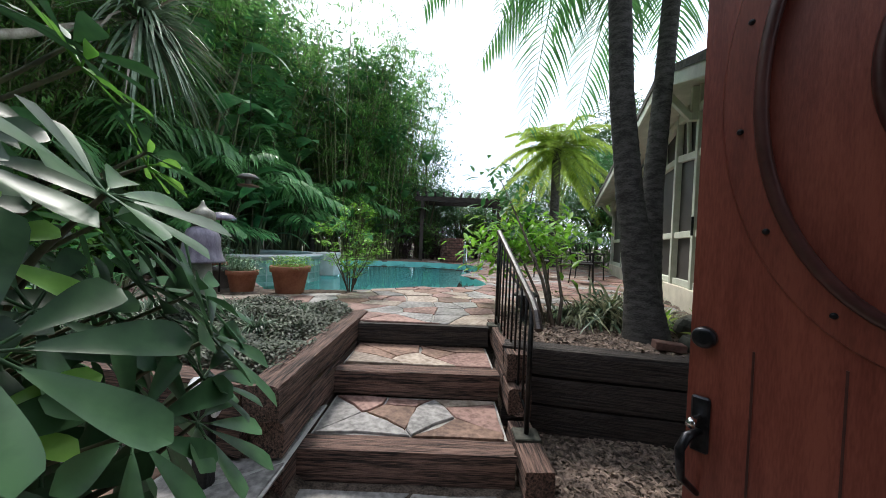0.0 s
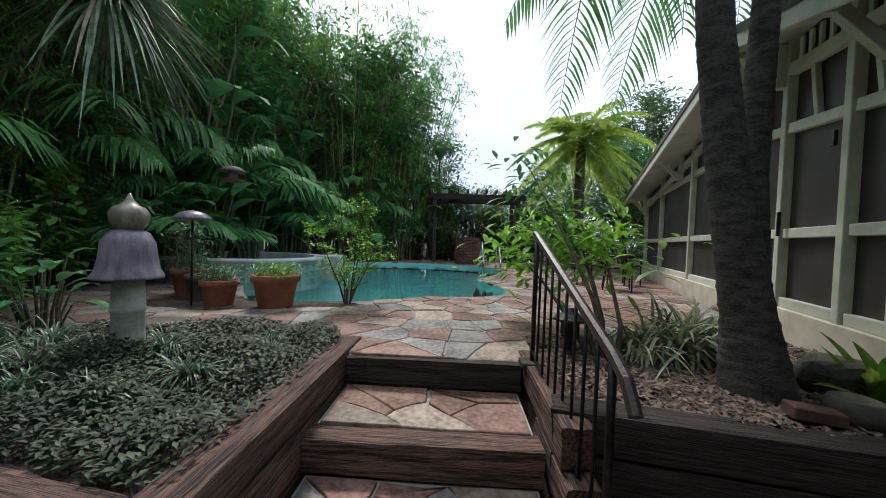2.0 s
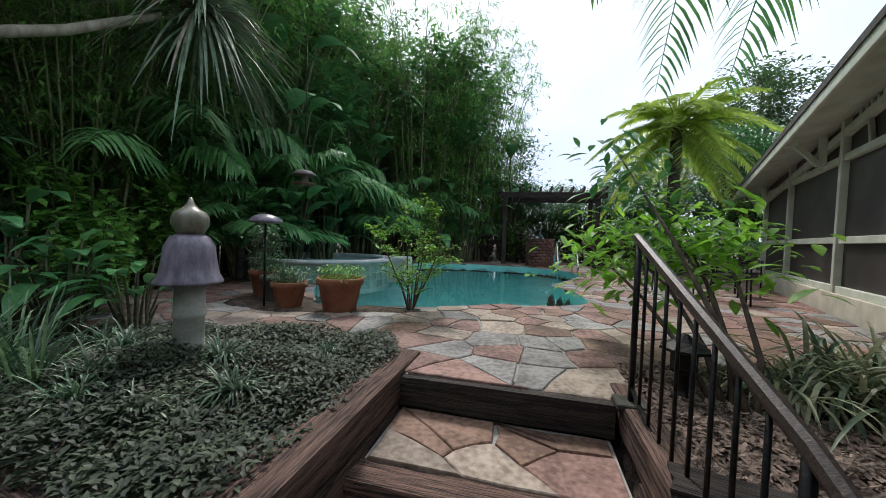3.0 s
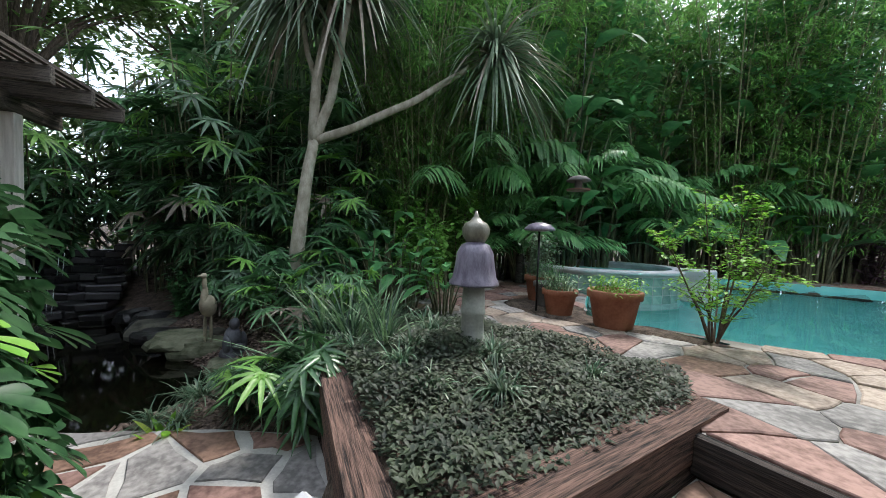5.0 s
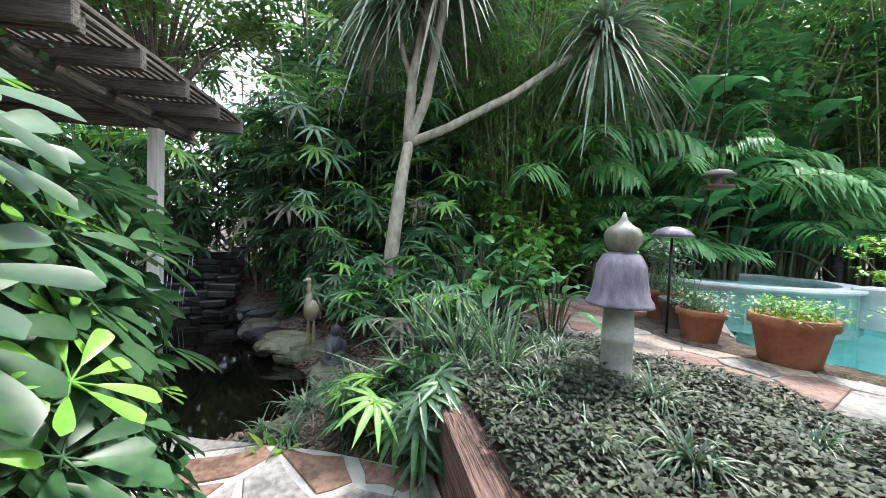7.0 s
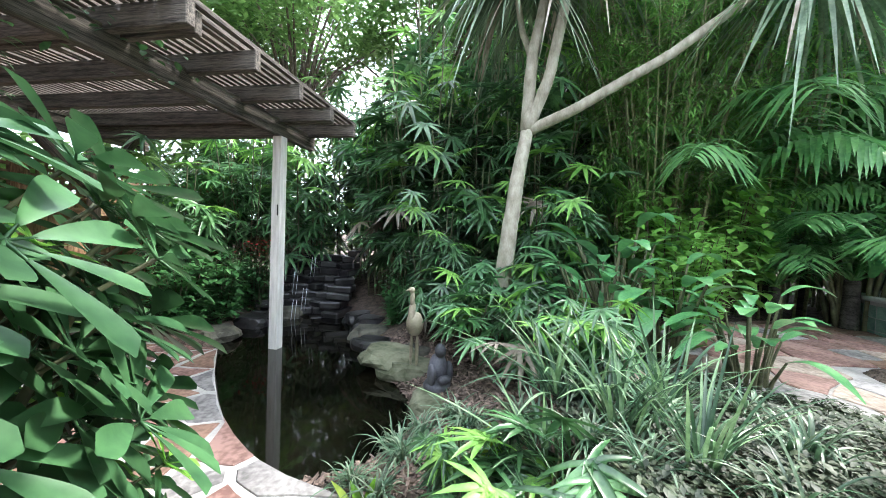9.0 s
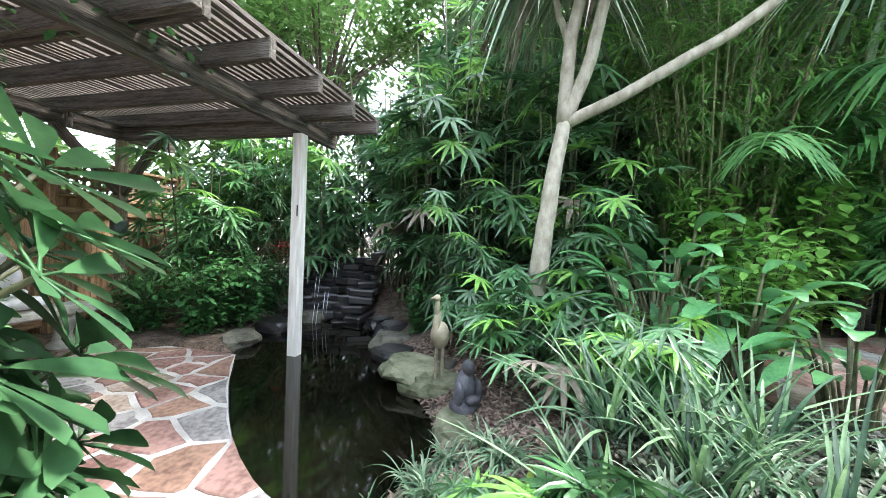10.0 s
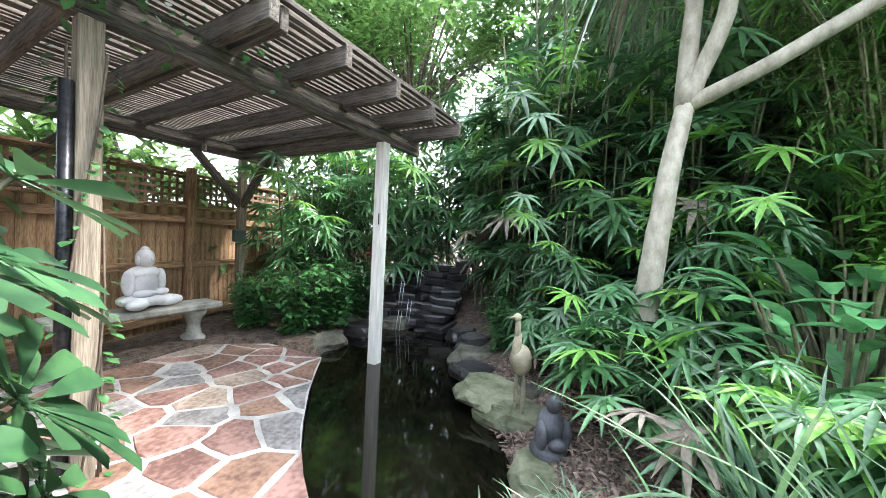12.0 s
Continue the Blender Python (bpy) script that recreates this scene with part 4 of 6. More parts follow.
def frond(lv, base, way, length, leaflet, droop, r, mat=0, pairs=34, width=0.05, hang=0.5):
    """A feather leaf: an arching midrib with two rows of leaflets."""
    way = way.normalized()
    side = way.cross(Vector((0, 0, 1))).normalized()
    pts = [base + way * (length * t) - Vector((0, 0, droop * length * t * t)) for t in np.linspace(0, 1, 9)]
    lv.tube(pts, [0.018 * (1 - 0.85 * i / 8) * length / 2 for i in range(9)], 4, mat)
    for k in range(pairs):
        t = 0.14 + 0.86 * k / pairs
        i0 = min(7, int(t * 8))
        p = pts[i0].lerp(pts[i0 + 1], t * 8 - i0)
        d = (pts[i0 + 1] - pts[i0]).normalized()
        L = leaflet * math.sin(math.pi * min(1, 0.15 + 0.8 * t)) * r.uniform(0.85, 1.1) + 0.05
        for s in (-1, 1):
            lv.blade(p, side * s + d * 0.75 + Vector((0, 0, r.uniform(-0.1, 0.3))), L, width, hang * r.uniform(0.7, 1.3), "lance", mat, 0.1, 3)


def feather_palm_meshes(seed, n, length, leaflet, trunk_h, mats, trunk_r=0.1, up=(0.1, 1.3), droop=(0.5, 0.9), pairs=34, width=0.05, hang=0.5):
    r = random.Random(seed)
    lv, st = Leaves(), Leaves()
    top = Vector((0, 0, trunk_h))
    st.tube([Vector((0, 0, 0)), top * 0.5, top], [trunk_r * 1.2, trunk_r, trunk_r * 0.9], 10)
    for k in range(n):
        a = 2.399 * k
        u = up[0] + (up[1] - up[0]) * (k + 0.5) / n
        w = Vector((math.cos(a), math.sin(a), u))
        frond(lv, top, w, length * r.uniform(0.85, 1.1), leaflet, r.uniform(*droop), r, 0, pairs, width, hang)
    return (("trunk", st.mesh("trunk", M_BARK_PALM)), ("crown", lv.mesh("crown", mats)))


ARECA = feather_palm_meshes(90, 13, 2.2, 0.42, 0.6, L_PALM, 0.07, (0.5, 2.6), (0.4, 0.8), 30, 0.045, 0.5)
for x, y, z, s in [(-5.3, 5.7, 0.5, 0.85), (-5.4, 6.9, 0.5, 1.0), (-5.9, 8.0, 1.6, 1.15), (-5.2, 9.6, 0.5, 1.2), (-4.9, 11.4, 0.5, 1.3), (-5.9, 10.6, 2.6, 1.2), (-4.4, 13.2, 0.6, 1.3), (-2.2, 15.2, 0.5, 1.3), (4.2, 15.0, 0.5, 1.3), (5.2, 13.4, 0.5, 1.1), (-6.3, 7.2, 3.0, 1.0), (-4.9, 6.2, 0.5, 1.1), (-5.1, 7.6, 1.6, 1.3), (-4.9, 9.0, 1.6, 1.4), (-4.8, 10.2, 0.5, 1.4), (-5.6, 5.2, 1.6, 1.2), (-4.6, 12.0, 1.6, 1.4), (-3.6, 13.6, 1.6, 1.3), (-6.2, 6.4, 2.0, 1.6), (-6.0, 9.0, 2.0, 1.7)]:
    ob = plant("areca_palm", "clumping feather palm with arching dark fronds", "palm", ARECA, (x, y, 0.5), r.uniform(0, 6.28), s, "feather palms beyond the pool")
    if z > 1:
        ob.scale = (s, s, s * 1.6)
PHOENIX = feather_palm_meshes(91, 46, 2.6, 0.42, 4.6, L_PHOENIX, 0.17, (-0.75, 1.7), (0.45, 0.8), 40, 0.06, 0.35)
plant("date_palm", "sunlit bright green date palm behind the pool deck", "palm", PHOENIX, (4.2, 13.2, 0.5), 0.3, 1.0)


def paddle_meshes(seed, n, height, leaf_l):
    r = random.Random(seed)
    lv, stems = Leaves(), []
    for k in range(n):
        st = Leaves()
        stems.append(st)
        a = r.uniform(0, 6.283)
        lean = r.uniform(0.1, 0.75)
        h = height * r.uniform(0.45, 1.0) * (1 - 0.3 * lean)
        b = Vector((0.2 * math.cos(a), 0.2 * math.sin(a), 0))
        d = Vector((math.cos(a), math.sin(a), 0))
        e = b + d * lean * h * 0.5 + Vector((0, 0, h))
        st.tube([b, b.lerp(e, 0.5) - d * 0.05 * h, e], [0.035, 0.025, 0.014], 5)
        w = d * (0.35 + lean) + Vector((0, 0, r.uniform(0.25, 0.9)))
        L = leaf_l * r.uniform(0.75, 1.1)
        lv.blade(e, w, L, L * 0.30, r.uniform(0.4, 0.8), "paddle", 0, 0.12, 8)
    return [("stalk", st.mesh("stalk", M_CANE)) for st in stems] + [("crown", lv.mesh("crown", L_PADDLE))]


PADDLE = [paddle_meshes(95, 20, 3.4, 0.95), paddle_meshes(96, 22, 1.7, 0.8)]
for x, y, k, s in [(-5.0, 6.4, 1, 1.0), (-4.9, 7.4, 1, 1.2), (-4.9, 8.7, 1, 1.3), (-5.3, 7.9, 0, 1.2), (-5.6, 9.4, 0, 1.4), (-5.0, 10.8, 0, 1.3), (-4.6, 12.4, 0, 1.35), (-3.4, 13.9, 0, 1.4), (-2.0, 14.6, 0, 1.1), (-0.9, 16.0, 0, 1.4), (-4.5, 9.8, 1, 1.5), (-3.3, 13.0, 1, 1.5), (-2.4, 13.7, 1, 1.3), (-6.2, 8.4, 0, 1.8), (-5.9, 12.2, 0, 1.9)]:
    plant("bird_of_paradise_plant", "large paddle-leaved plant against the dark hedge", "plant", PADDLE[k], (x, y, 0.5), r.uniform(0, 6.28), s, "paddle-leaved plants round the pool")


def tree_meshes(seed, height, crown_r, n_leaves, leaf_size, mat, bark, trunk_r, clumps=26, low=0.45, shape="oval"):
    r = random.Random(seed)
    lv, st = Leaves(), Leaves()
    fork = Vector((0, 0, height * low))
    st.tube([Vector((0, 0, 0)), fork * 0.5 + Vector((0.04, 0.02, 0)) * height, fork], [trunk_r * 1.25, trunk_r, trunk_r * 0.8], 8)
    centres = []
    for k in range(clumps):
        a, z = r.uniform(0, 6.283), r.uniform(-0.5, 1)
        q = math.sqrt(max(0, 1 - z * z * 0.8)) * r.uniform(0.35, 1.0)
        c = Vector((q * crown_r * math.cos(a), q * crown_r * math.sin(a), height * (low + 0.30) + z * height * (1 - low - 0.30)))
        centres.append((c, r.uniform(0.16, 0.34) * crown_r))
        st.tube([fork, fork.lerp(c, 0.5) + Vector((0, 0, 0.05 * height)), c], [trunk_r * 0.45, trunk_r * 0.25, trunk_r * 0.07], 5)
    for k in range(n_leaves):
        c, q = centres[k % clumps]
        d = Vector((r.gauss(0, 1), r.gauss(0, 1), r.gauss(0, 0.7)))
        p = c + d * q * 0.6
        L = leaf_size * r.uniform(0.7, 1.2)
        lv.blade(p, away(r, r.uniform(-0.6, 0.6)), L, L * 0.5, 0.2, shape, 0, 0.12, 2)
    return (("trunk", st.mesh("trunk", bark)), ("crown", lv.mesh("crown", mat)))


TREES = [tree_meshes(100, 8.0, 2.6, 6500, 0.20, L_TREE, M_BARK, 0.14, 34), tree_meshes(101, 10.0, 3.2, 7500, 0.24, L_FAR, M_BARK, 0.18, 40, 0.3), tree_meshes(102, 6.5, 2.4, 6500, 0.20, L_BROAD, M_BARK, 0.12, 34, 0.25)]
# the last three, south of the fence, are added to shade the patio
for x, y, k, s in [(-8.6, 6.5, 2, 1.3), (-8.4, 9.5, 1, 1.0), (-8.0, 12.8, 1, 1.0), (-6.8, 15.4, 2, 1.4), (-9.8, 4.2, 0, 1.0), (-9.8, -2.0, 0, 0.95), (-10.4, 1.2, 0, 0.95), (-8.3, -5.4, 0, 1.0), (-5.0, -6.2, 0, 0.9), (-2.0, -6.5, 0, 1.0),
                   (-4.0, 19.0, 2, 1.0), (-0.6, 20.0, 2, 0.62), (1.8, 20.5, 2, 0.62), (4.4, 19.0, 2, 0.75), (7.6, 17.0, 2, 0.9), (10.5, 22.0, 1, 0.8), (-12.8, 3.5, 1, 1.1), (-12.0, 8.0, 1, 1.1), (-3.0, 15.6, 2, 1.25), (-4.2, 13.8, 2, 1.2), (-1.3, 17.2, 2, 0.85), (-0.5, 16.8, 2, 0.5), (0.8, 17.2, 2, 0.5), (2.2, 17.0, 2, 0.5), (3.4, 17.4, 2, 0.55), (-10.5, 16.0, 1, 1.2), (6.5, -4.0, 1, 0.9), (1.5, -6.0, 1, 0.9), (-7.3, 4.6, 2, 1.05), (-7.4, 10.6, 2, 1.3), (12.5, 25.0, 1, 1.15), (17.0, 23.0, 1, 1.1), (8.5, 26.0, 1, 0.85), (-6.5, -7.5, 1, 1.05), (-10.5, -4.5, 1, 1.05), (-3.2, -8.5, 1, 1.1)]:
    plant("broadleaf_tree", "tall leafy tree closing the garden", "tree", TREES[k], (x, y, 0.4), r.uniform(0, 6.28), s, "trees round the garden")


def hedge_stuff():
    """The unbroken mass of far leaves behind the planting."""
    r = random.Random(5)
    lv = Leaves()
    line = [(-3.0, -4.2), (-7.5, -4.0), (-9.5, -1.0), (-9.6, 3.0), (-8.4, 7.0), (-7.8, 12.0), (-5.5, 16.5), (-1.0, 18.0), (4.0, 18.0), (8.5, 15.5), (8.0, 12.5)]
    for k in range(42000):
        u = r.uniform(0, len(line) - 1.001)
        i = int(u)
        a, b = line[i], line[i + 1]
        f = u - i
        x, y = a[0] + (b[0] - a[0]) * f, a[1] + (b[1] - a[1]) * f
        high = (2.2, 3.0, 3.2, 3.6, 5.0, 5.2, 4.6, 3.0, 2.8, 3.2, 3.2)[i]
        p = Vector((x + r.gauss(0, 0.4), y + r.gauss(0, 0.4), 0.4 + high * r.random() ** 0.9 * (1 + 0.25 * noise.noise((x, y, 0)))))
        L = r.uniform(0.16, 0.34)
        lv.blade(p, away(r, r.uniform(-0.8, 0.4)), L, L * 0.4, 0.3, "oval", 0, 0.1, 2)
    return tagged(new("hedge_foliage", lv.mesh("hedge_foliage", L_TREE)), "dense dark mass of hedge leaves round the garden", "hedge", kind="stuff")


hedge_stuff()


# pale forked tree with strap-leaf heads
def strap_tree():
    r = random.Random(21)
    t = thing("strap_leaf_tree", "pale-barked forked tree with drooping strap-leaf heads", "tree", (-4.82, 2.12, 0.45))
    fork = Vector((-0.20, 0.28, 2.32))
    v, f = [], []

    def limb(pts, rad):
        out, rr = [], []
        for i in range(len(pts) - 1):
            for j in range(5):
                out.append(Vector(pts[i]).lerp(Vector(pts[i + 1]), j / 5) + Vector((r.uniform(-.006, .006), r.uniform(-.006, .006), 0)))
                rr.append(rad[i] + (rad[i + 1] - rad[i]) * j / 5)
        tube(v, f, out + [Vector(pts[-1])], rr + [rad[-1]], 12)

    limb([(0, 0, 0), (-0.02, 0.05, 0.7), (-0.10, 0.14, 1.5), fork], [0.115, 0.092, 0.08, 0.066])
    tips = [Vector((-0.35, 0.62, 4.8)), Vector((-0.15, 0.75, 4.7)), Vector((0.3, 2.95, 4.0)), Vector((-0.6, 0.1, 4.4))]
    limb([fork - Vector((0, 0.02, 0.1)), (-0.22, 0.30, 3.1), tips[0]], [0.075, 0.062, 0.05])
    limb([fork - Vector((0, 0.02, 0.1)), (-0.12, 0.45, 2.75), (-0.05, 0.55, 3.4), tips[1]], [0.07, 0.062, 0.055, 0.045])
    limb([fork - Vector((0, 0.02, 0.1)), (-0.02, 0.75, 2.45), (0.12, 1.65, 3.0), tips[2]], [0.062, 0.055, 0.05, 0.045])
    limb([(-0.22, 0.30, 3.0), (-0.42, 0.2, 3.5), tips[3]], [0.04, 0.035, 0.03])
    part("trunk", from_lists("trunk", v, f, M_BARK_PALE, smooth=True), None, t, "smooth pale bark")
    for tip in tips:
        lv = Leaves()
        for k in range(300):
            w = away(r, r.uniform(-0.7, 1.6))
            L = r.uniform(0.8, 1.5)
            lv.blade(tip + Vector((0, 0, r.uniform(-0.2, 0.1))), w, L, 0.045, r.uniform(0.4, 1.0), "strap", 1 if r.random() < 0.12 else 0, 0.2, 6)
        part("leaf_head", lv.mesh("leaf_head", [L_STRAP, L_DRY]), None, t)


strap_tree()


# twin ringed palm
def twin_palm():
    r = random.Random(31)
    t = thing("twin_palm", "twin palm with grey ringed trunks leaning from one base", "palm", (1.80, 2.95, 0.55))
    for pts, rad in (([(0.0, 0, -0.05), (-0.06, 0.04, 0.5), (-0.17, 0.1, 1.3), (-0.26, 0.15, 2.2), (-0.40, 0.25, 5.0)], [0.20, 0.135, 0.11, 0.10, 0.085]),
                     ([(0.04, 0.12, -0.05), (0.12, 0.26, 0.6), (0.22, 0.42, 1.4), (0.33, 0.52, 2.4), (0.52, 0.65, 5.0)], [0.16, 0.115, 0.095, 0.085, 0.075])):
        out, rr = [], []
        for i in range(len(pts) - 1):
            n = max(2, int((Vector(pts[i + 1]) - Vector(pts[i])).length / 0.022))
            for j in range(n):
                q = Vector(pts[i]).lerp(Vector(pts[i + 1]), j / n)
                out.append(q)
                ring = 1.035 if int(q.z / 0.022) % 5 == 0 else 1.0
                rr.append((rad[i] + (rad[i + 1] - rad[i]) * j / n) * ring * (1 + r.uniform(-0.006, 0.006)))
        v, f = [], []
        tube(v, f, out, rr, 20)
        part("trunk", from_lists("trunk", v, f, M_BARK_PALM, smooth=True), None, t)
        top = out[-1]
        lv = Leaves()
        for k in range(11):
            a = 2.399 * k + (0.4 if rad[0] > 0.2 else 1.6)
            # frond 2 takes the date palm's sun-brightened colour
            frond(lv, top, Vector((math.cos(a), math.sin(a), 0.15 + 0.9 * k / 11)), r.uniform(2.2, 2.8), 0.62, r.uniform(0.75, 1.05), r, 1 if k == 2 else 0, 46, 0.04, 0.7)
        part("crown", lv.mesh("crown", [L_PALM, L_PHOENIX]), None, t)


twin_palm()

# small palm whose fronds reach in beside the house corner
lv = Leaves()
rr_ = random.Random(33)
for k, (a, u, L) in enumerate(((2.75, 0.75, 1.15), (3.6, 0.35, 1.0), (2.1, 0.5, 1.1), (4.4, 0.8, 1.1), (5.4, 0.7, 1.0), (0.4, 0.9, 1.0))):
    frond(lv, Vector((0, 0, 0.35)), Vector((math.cos(a), math.sin(a), u)), L, 0.26, 0.45, rr_, 0, 28, 0.02, 0.3)
st = Leaves()
st.tube([Vector((0, 0, 0)), Vector((0, 0, 0.4))], [0.06, 0.05], 8)
plant("small_palm", "small feather palm beside the house corner", "palm", (("trunk", st.mesh("trunk", M_BARK_PALM)), ("crown", lv.mesh("crown", L_PALM))), (2.95, 1.75, 0.35))


def tussock_mesh(seed, n, length, width, mats, flop=0.9, spread=0.06, shape="strap"):
    r = random.Random(seed)
    lv = Leaves()
    for k in range(n):
        a = r.uniform(0, 6.283)
        b = Vector((math.cos(a), math.sin(a), 0)) * r.uniform(0, spread)
        lv.blade(b, away(r, r.uniform(0.7, 3.0)), length * r.uniform(0.5, 1.1), width, flop * r.uniform(0.4, 1.3), shape, r.randrange(len(mats)), 0.25, 6)
    return lv.mesh("foliage", mats)


T_GRASS = [tussock_mesh(200 + i, 90, 0.42, 0.012, [L_GRASS, L_STRAP], 0.9, 0.06) for i in range(3)]
T_TALL = [tussock_mesh(210 + i, 34, 0.85, 0.017, [L_LIGHTGRASS, L_GRASS], 0.42, 0.08) for i in range(2)]
T_SPIDER = tussock_mesh(220, 170, 0.75, 0.02, [L_STRIPED, L_STRIPED, L_STRAP], 1.1, 0.2)
T_BROADBLADE = tussock_mesh(221, 22, 0.36, 0.055, [L_PHOENIX, L_SHRUB], 0.5, 0.04)


def clump(name, label, me, x, y, s=1.0, group=""):
    return plant(name, label, "plant", (("foliage", me),), (x, y, ground_height(x, y) - 0.01), r.uniform(0, 6.28), s, group)


for x, y, s in [(-1.42, 2.62, 1.0), (-1.75, 2.85, 0.9), (-1.35, 3.3, 0.7), (-2.1, 2.45, 1.0), (-2.35, 2.75, 1.1), (-2.6, 2.35, 1.1), (-2.35, 2.15, 0.9), (-2.9, 2.5, 1.2), (-2.75, 2.9, 1.0), (-3.1, 2.25, 1.1), (-3.2, 2.8, 1.1),
                (-2.95, 1.5, 0.9), (-3.2, 1.62, 1.0), (-3.0, 1.25, 0.8), (-3.35, 1.55, 0.8), (-2.55, 2.05, 1.0), (-3.6, 2.6, 1.1), (-3.5, 2.95, 1.0), (-3.05, 1.9, 1.0), (-2.8, 1.15, 0.8), (-2.5, 1.78, 0.7), (-2.72, 1.5, 0.8), (-2.4, 1.92, 0.6), (-2.62, 1.62, 0.7), (-2.88, 1.0, 0.7), (-2.9, 1.75, 0.8), (-3.15, 1.2, 0.9), (-3.3, 1.35, 0.8), (-1.95, 2.3, 0.9), (-1.6, 2.3, 0.8)]:
    clump("liriope_tussock", "dark green tussock of fine arching blades", T_GRASS[r.randrange(3)], x, y, s, "tussocks in the planting beds")
for x, y, s in [(-2.75, 1.95, 1.0), (-3.05, 2.1, 1.1), (-2.6, 2.2, 0.9), (-3.4, 2.2, 1.0), (-2.9, 2.3, 1.0), (-2.35, 2.35, 0.8), (-2.75, 2.5, 0.9)]:
    clump("tall_grass", "tall pale green grass arching over the mulch", T_TALL[r.randrange(2)], x, y, s, "tall grasses")
for x, y, s in [(1.72, 3.65, 1.35), (2.05, 3.9, 1.2), (1.42, 3.6, 0.95), (2.3, 3.6, 0.8)]:
    clump("spider_grass", "pale striped grass tussock under the palm", T_SPIDER, x, y, s, "striped grasses")
for x, y, s in [(-2.72, 1.08, 1.0), (-2.75, 1.65, 1.1), (-2.55, 1.9, 1.0), (-2.35, 1.98, 0.9), (2.35, 2.85, 1.6), (2.1, 3.3, 1.2)]:
    clump("broad_blade_plant", "fresh green broad-bladed plant at the patio edge", T_BROADBLADE, x, y, s, "broad-bladed plants")


def ground_cover():
    r = random.Random(8)
    lv = Leaves()
    count = 0
    while count < 30000:
        x, y = r.uniform(-3.3, -0.85), r.uniform(1.8, 4.05)
        if not inside((x, y), BED) or (x > -1.05 and y < 3.3 and r.random() < 0.6):
            continue
        h = 0.10 * max(0, 0.55 + noise.noise((x * 2.2, y * 2.2, 4)))
        p = Vector((x, y, ground_height(x, y) + r.random() * h + 0.005))
        L = r.uniform(0.024, 0.055)
        lv.blade(p, away(r, r.uniform(-0.1, 1.2)), L, L * 0.45, 0.3, "oval", 0, 0.1, 2)
        count += 1
    return tagged(new("ground_cover", lv.mesh("ground_cover", L_COVER)), "low glossy dark jasmine ground cover", "ground cover", kind="stuff")


ground_cover()


def chips(name, label, n, area, mat):
    r = random.Random(9)
    v, f = [], []
    while n:
        x, y = r.uniform(area[0], area[1]), r.uniform(area[2], area[3])
        if deck_ok(x, y) or inside((x, y), PATIO) or inside((x, y), POND) or inside((x, y), POOL) or (-0.9 < x < 0.62 and y < 3.4):
            continue
        n -= 1
        m = Matrix.Translation((x, y, ground_height(x, y) + 0.006)) @ Euler((r.uniform(-.5, .5), r.uniform(-.5, .5), r.uniform(0, 6.28))).to_matrix().to_4x4()
        L, w = r.uniform(0.012, 0.045), r.uniform(0.004, 0.016)
        k = len(v)
        v += [m @ Vector(q) for q in ((-L, -w, 0), (L * .8, -w * .7, 0), (L, w, 0.002), (-L * .9, w * .8, 0), (-L * .8, 0, 0.006), (L * .8, 0, 0.006))]
        f += [(k, k + 1, k + 5, k + 4), (k + 3, k + 4, k + 5, k + 2)]
    return tagged(new(name, from_lists(name, v, f, mat)), label, "mulch", kind="stuff")


chips("mulch_chips", "loose shredded bark chips", 15000, (0.6, 3.0, 1.0, 4.2), M_CHIP)
chips("pond_mulch", "reddish bark chips beside the pond", 7000, (-5.2, -2.5, 0.6, 2.8), M_CHIP)


def shrub_meshes(seed, height, radius, stems, n, leaf_size, mat, shape="oval", low=0.25):
    r = random.Random(seed)
    lv, made = Leaves(), []
    for k in range(stems):
        st = Leaves()
        made.append(st)
        w = away(r, r.uniform(0.9, 3))
        h = height * r.uniform(0.6, 1.05)
        tip = Vector((w.x * radius, w.y * radius, h))
        mid = Vector((w.x * radius * 0.5, w.y * radius * 0.5, h * 0.5))
        st.tube([Vector((w.x * 0.03, w.y * 0.03, 0)), mid, tip], [0.012, 0.008, 0.003], 5)
        for j in range(n):
            t = low + (1 - low) * r.random()
            p = (Vector((0, 0, 0)).lerp(mid, t * 2) if t < 0.5 else mid.lerp(tip, t * 2 - 1)) + Vector((r.gauss(0, .25), r.gauss(0, .25), r.gauss(0, .2))) * radius * 0.6
            L = leaf_size * r.uniform(0.6, 1.15)
            lv.blade(p, away(r, r.uniform(-0.4, 0.8)), L, L * 0.5, 0.25, shape, 0, 0.12, 3)
    return [("stem", st.mesh("stem", M_BARK)) for st in made] + [("crown", lv.mesh("crown", mat))]


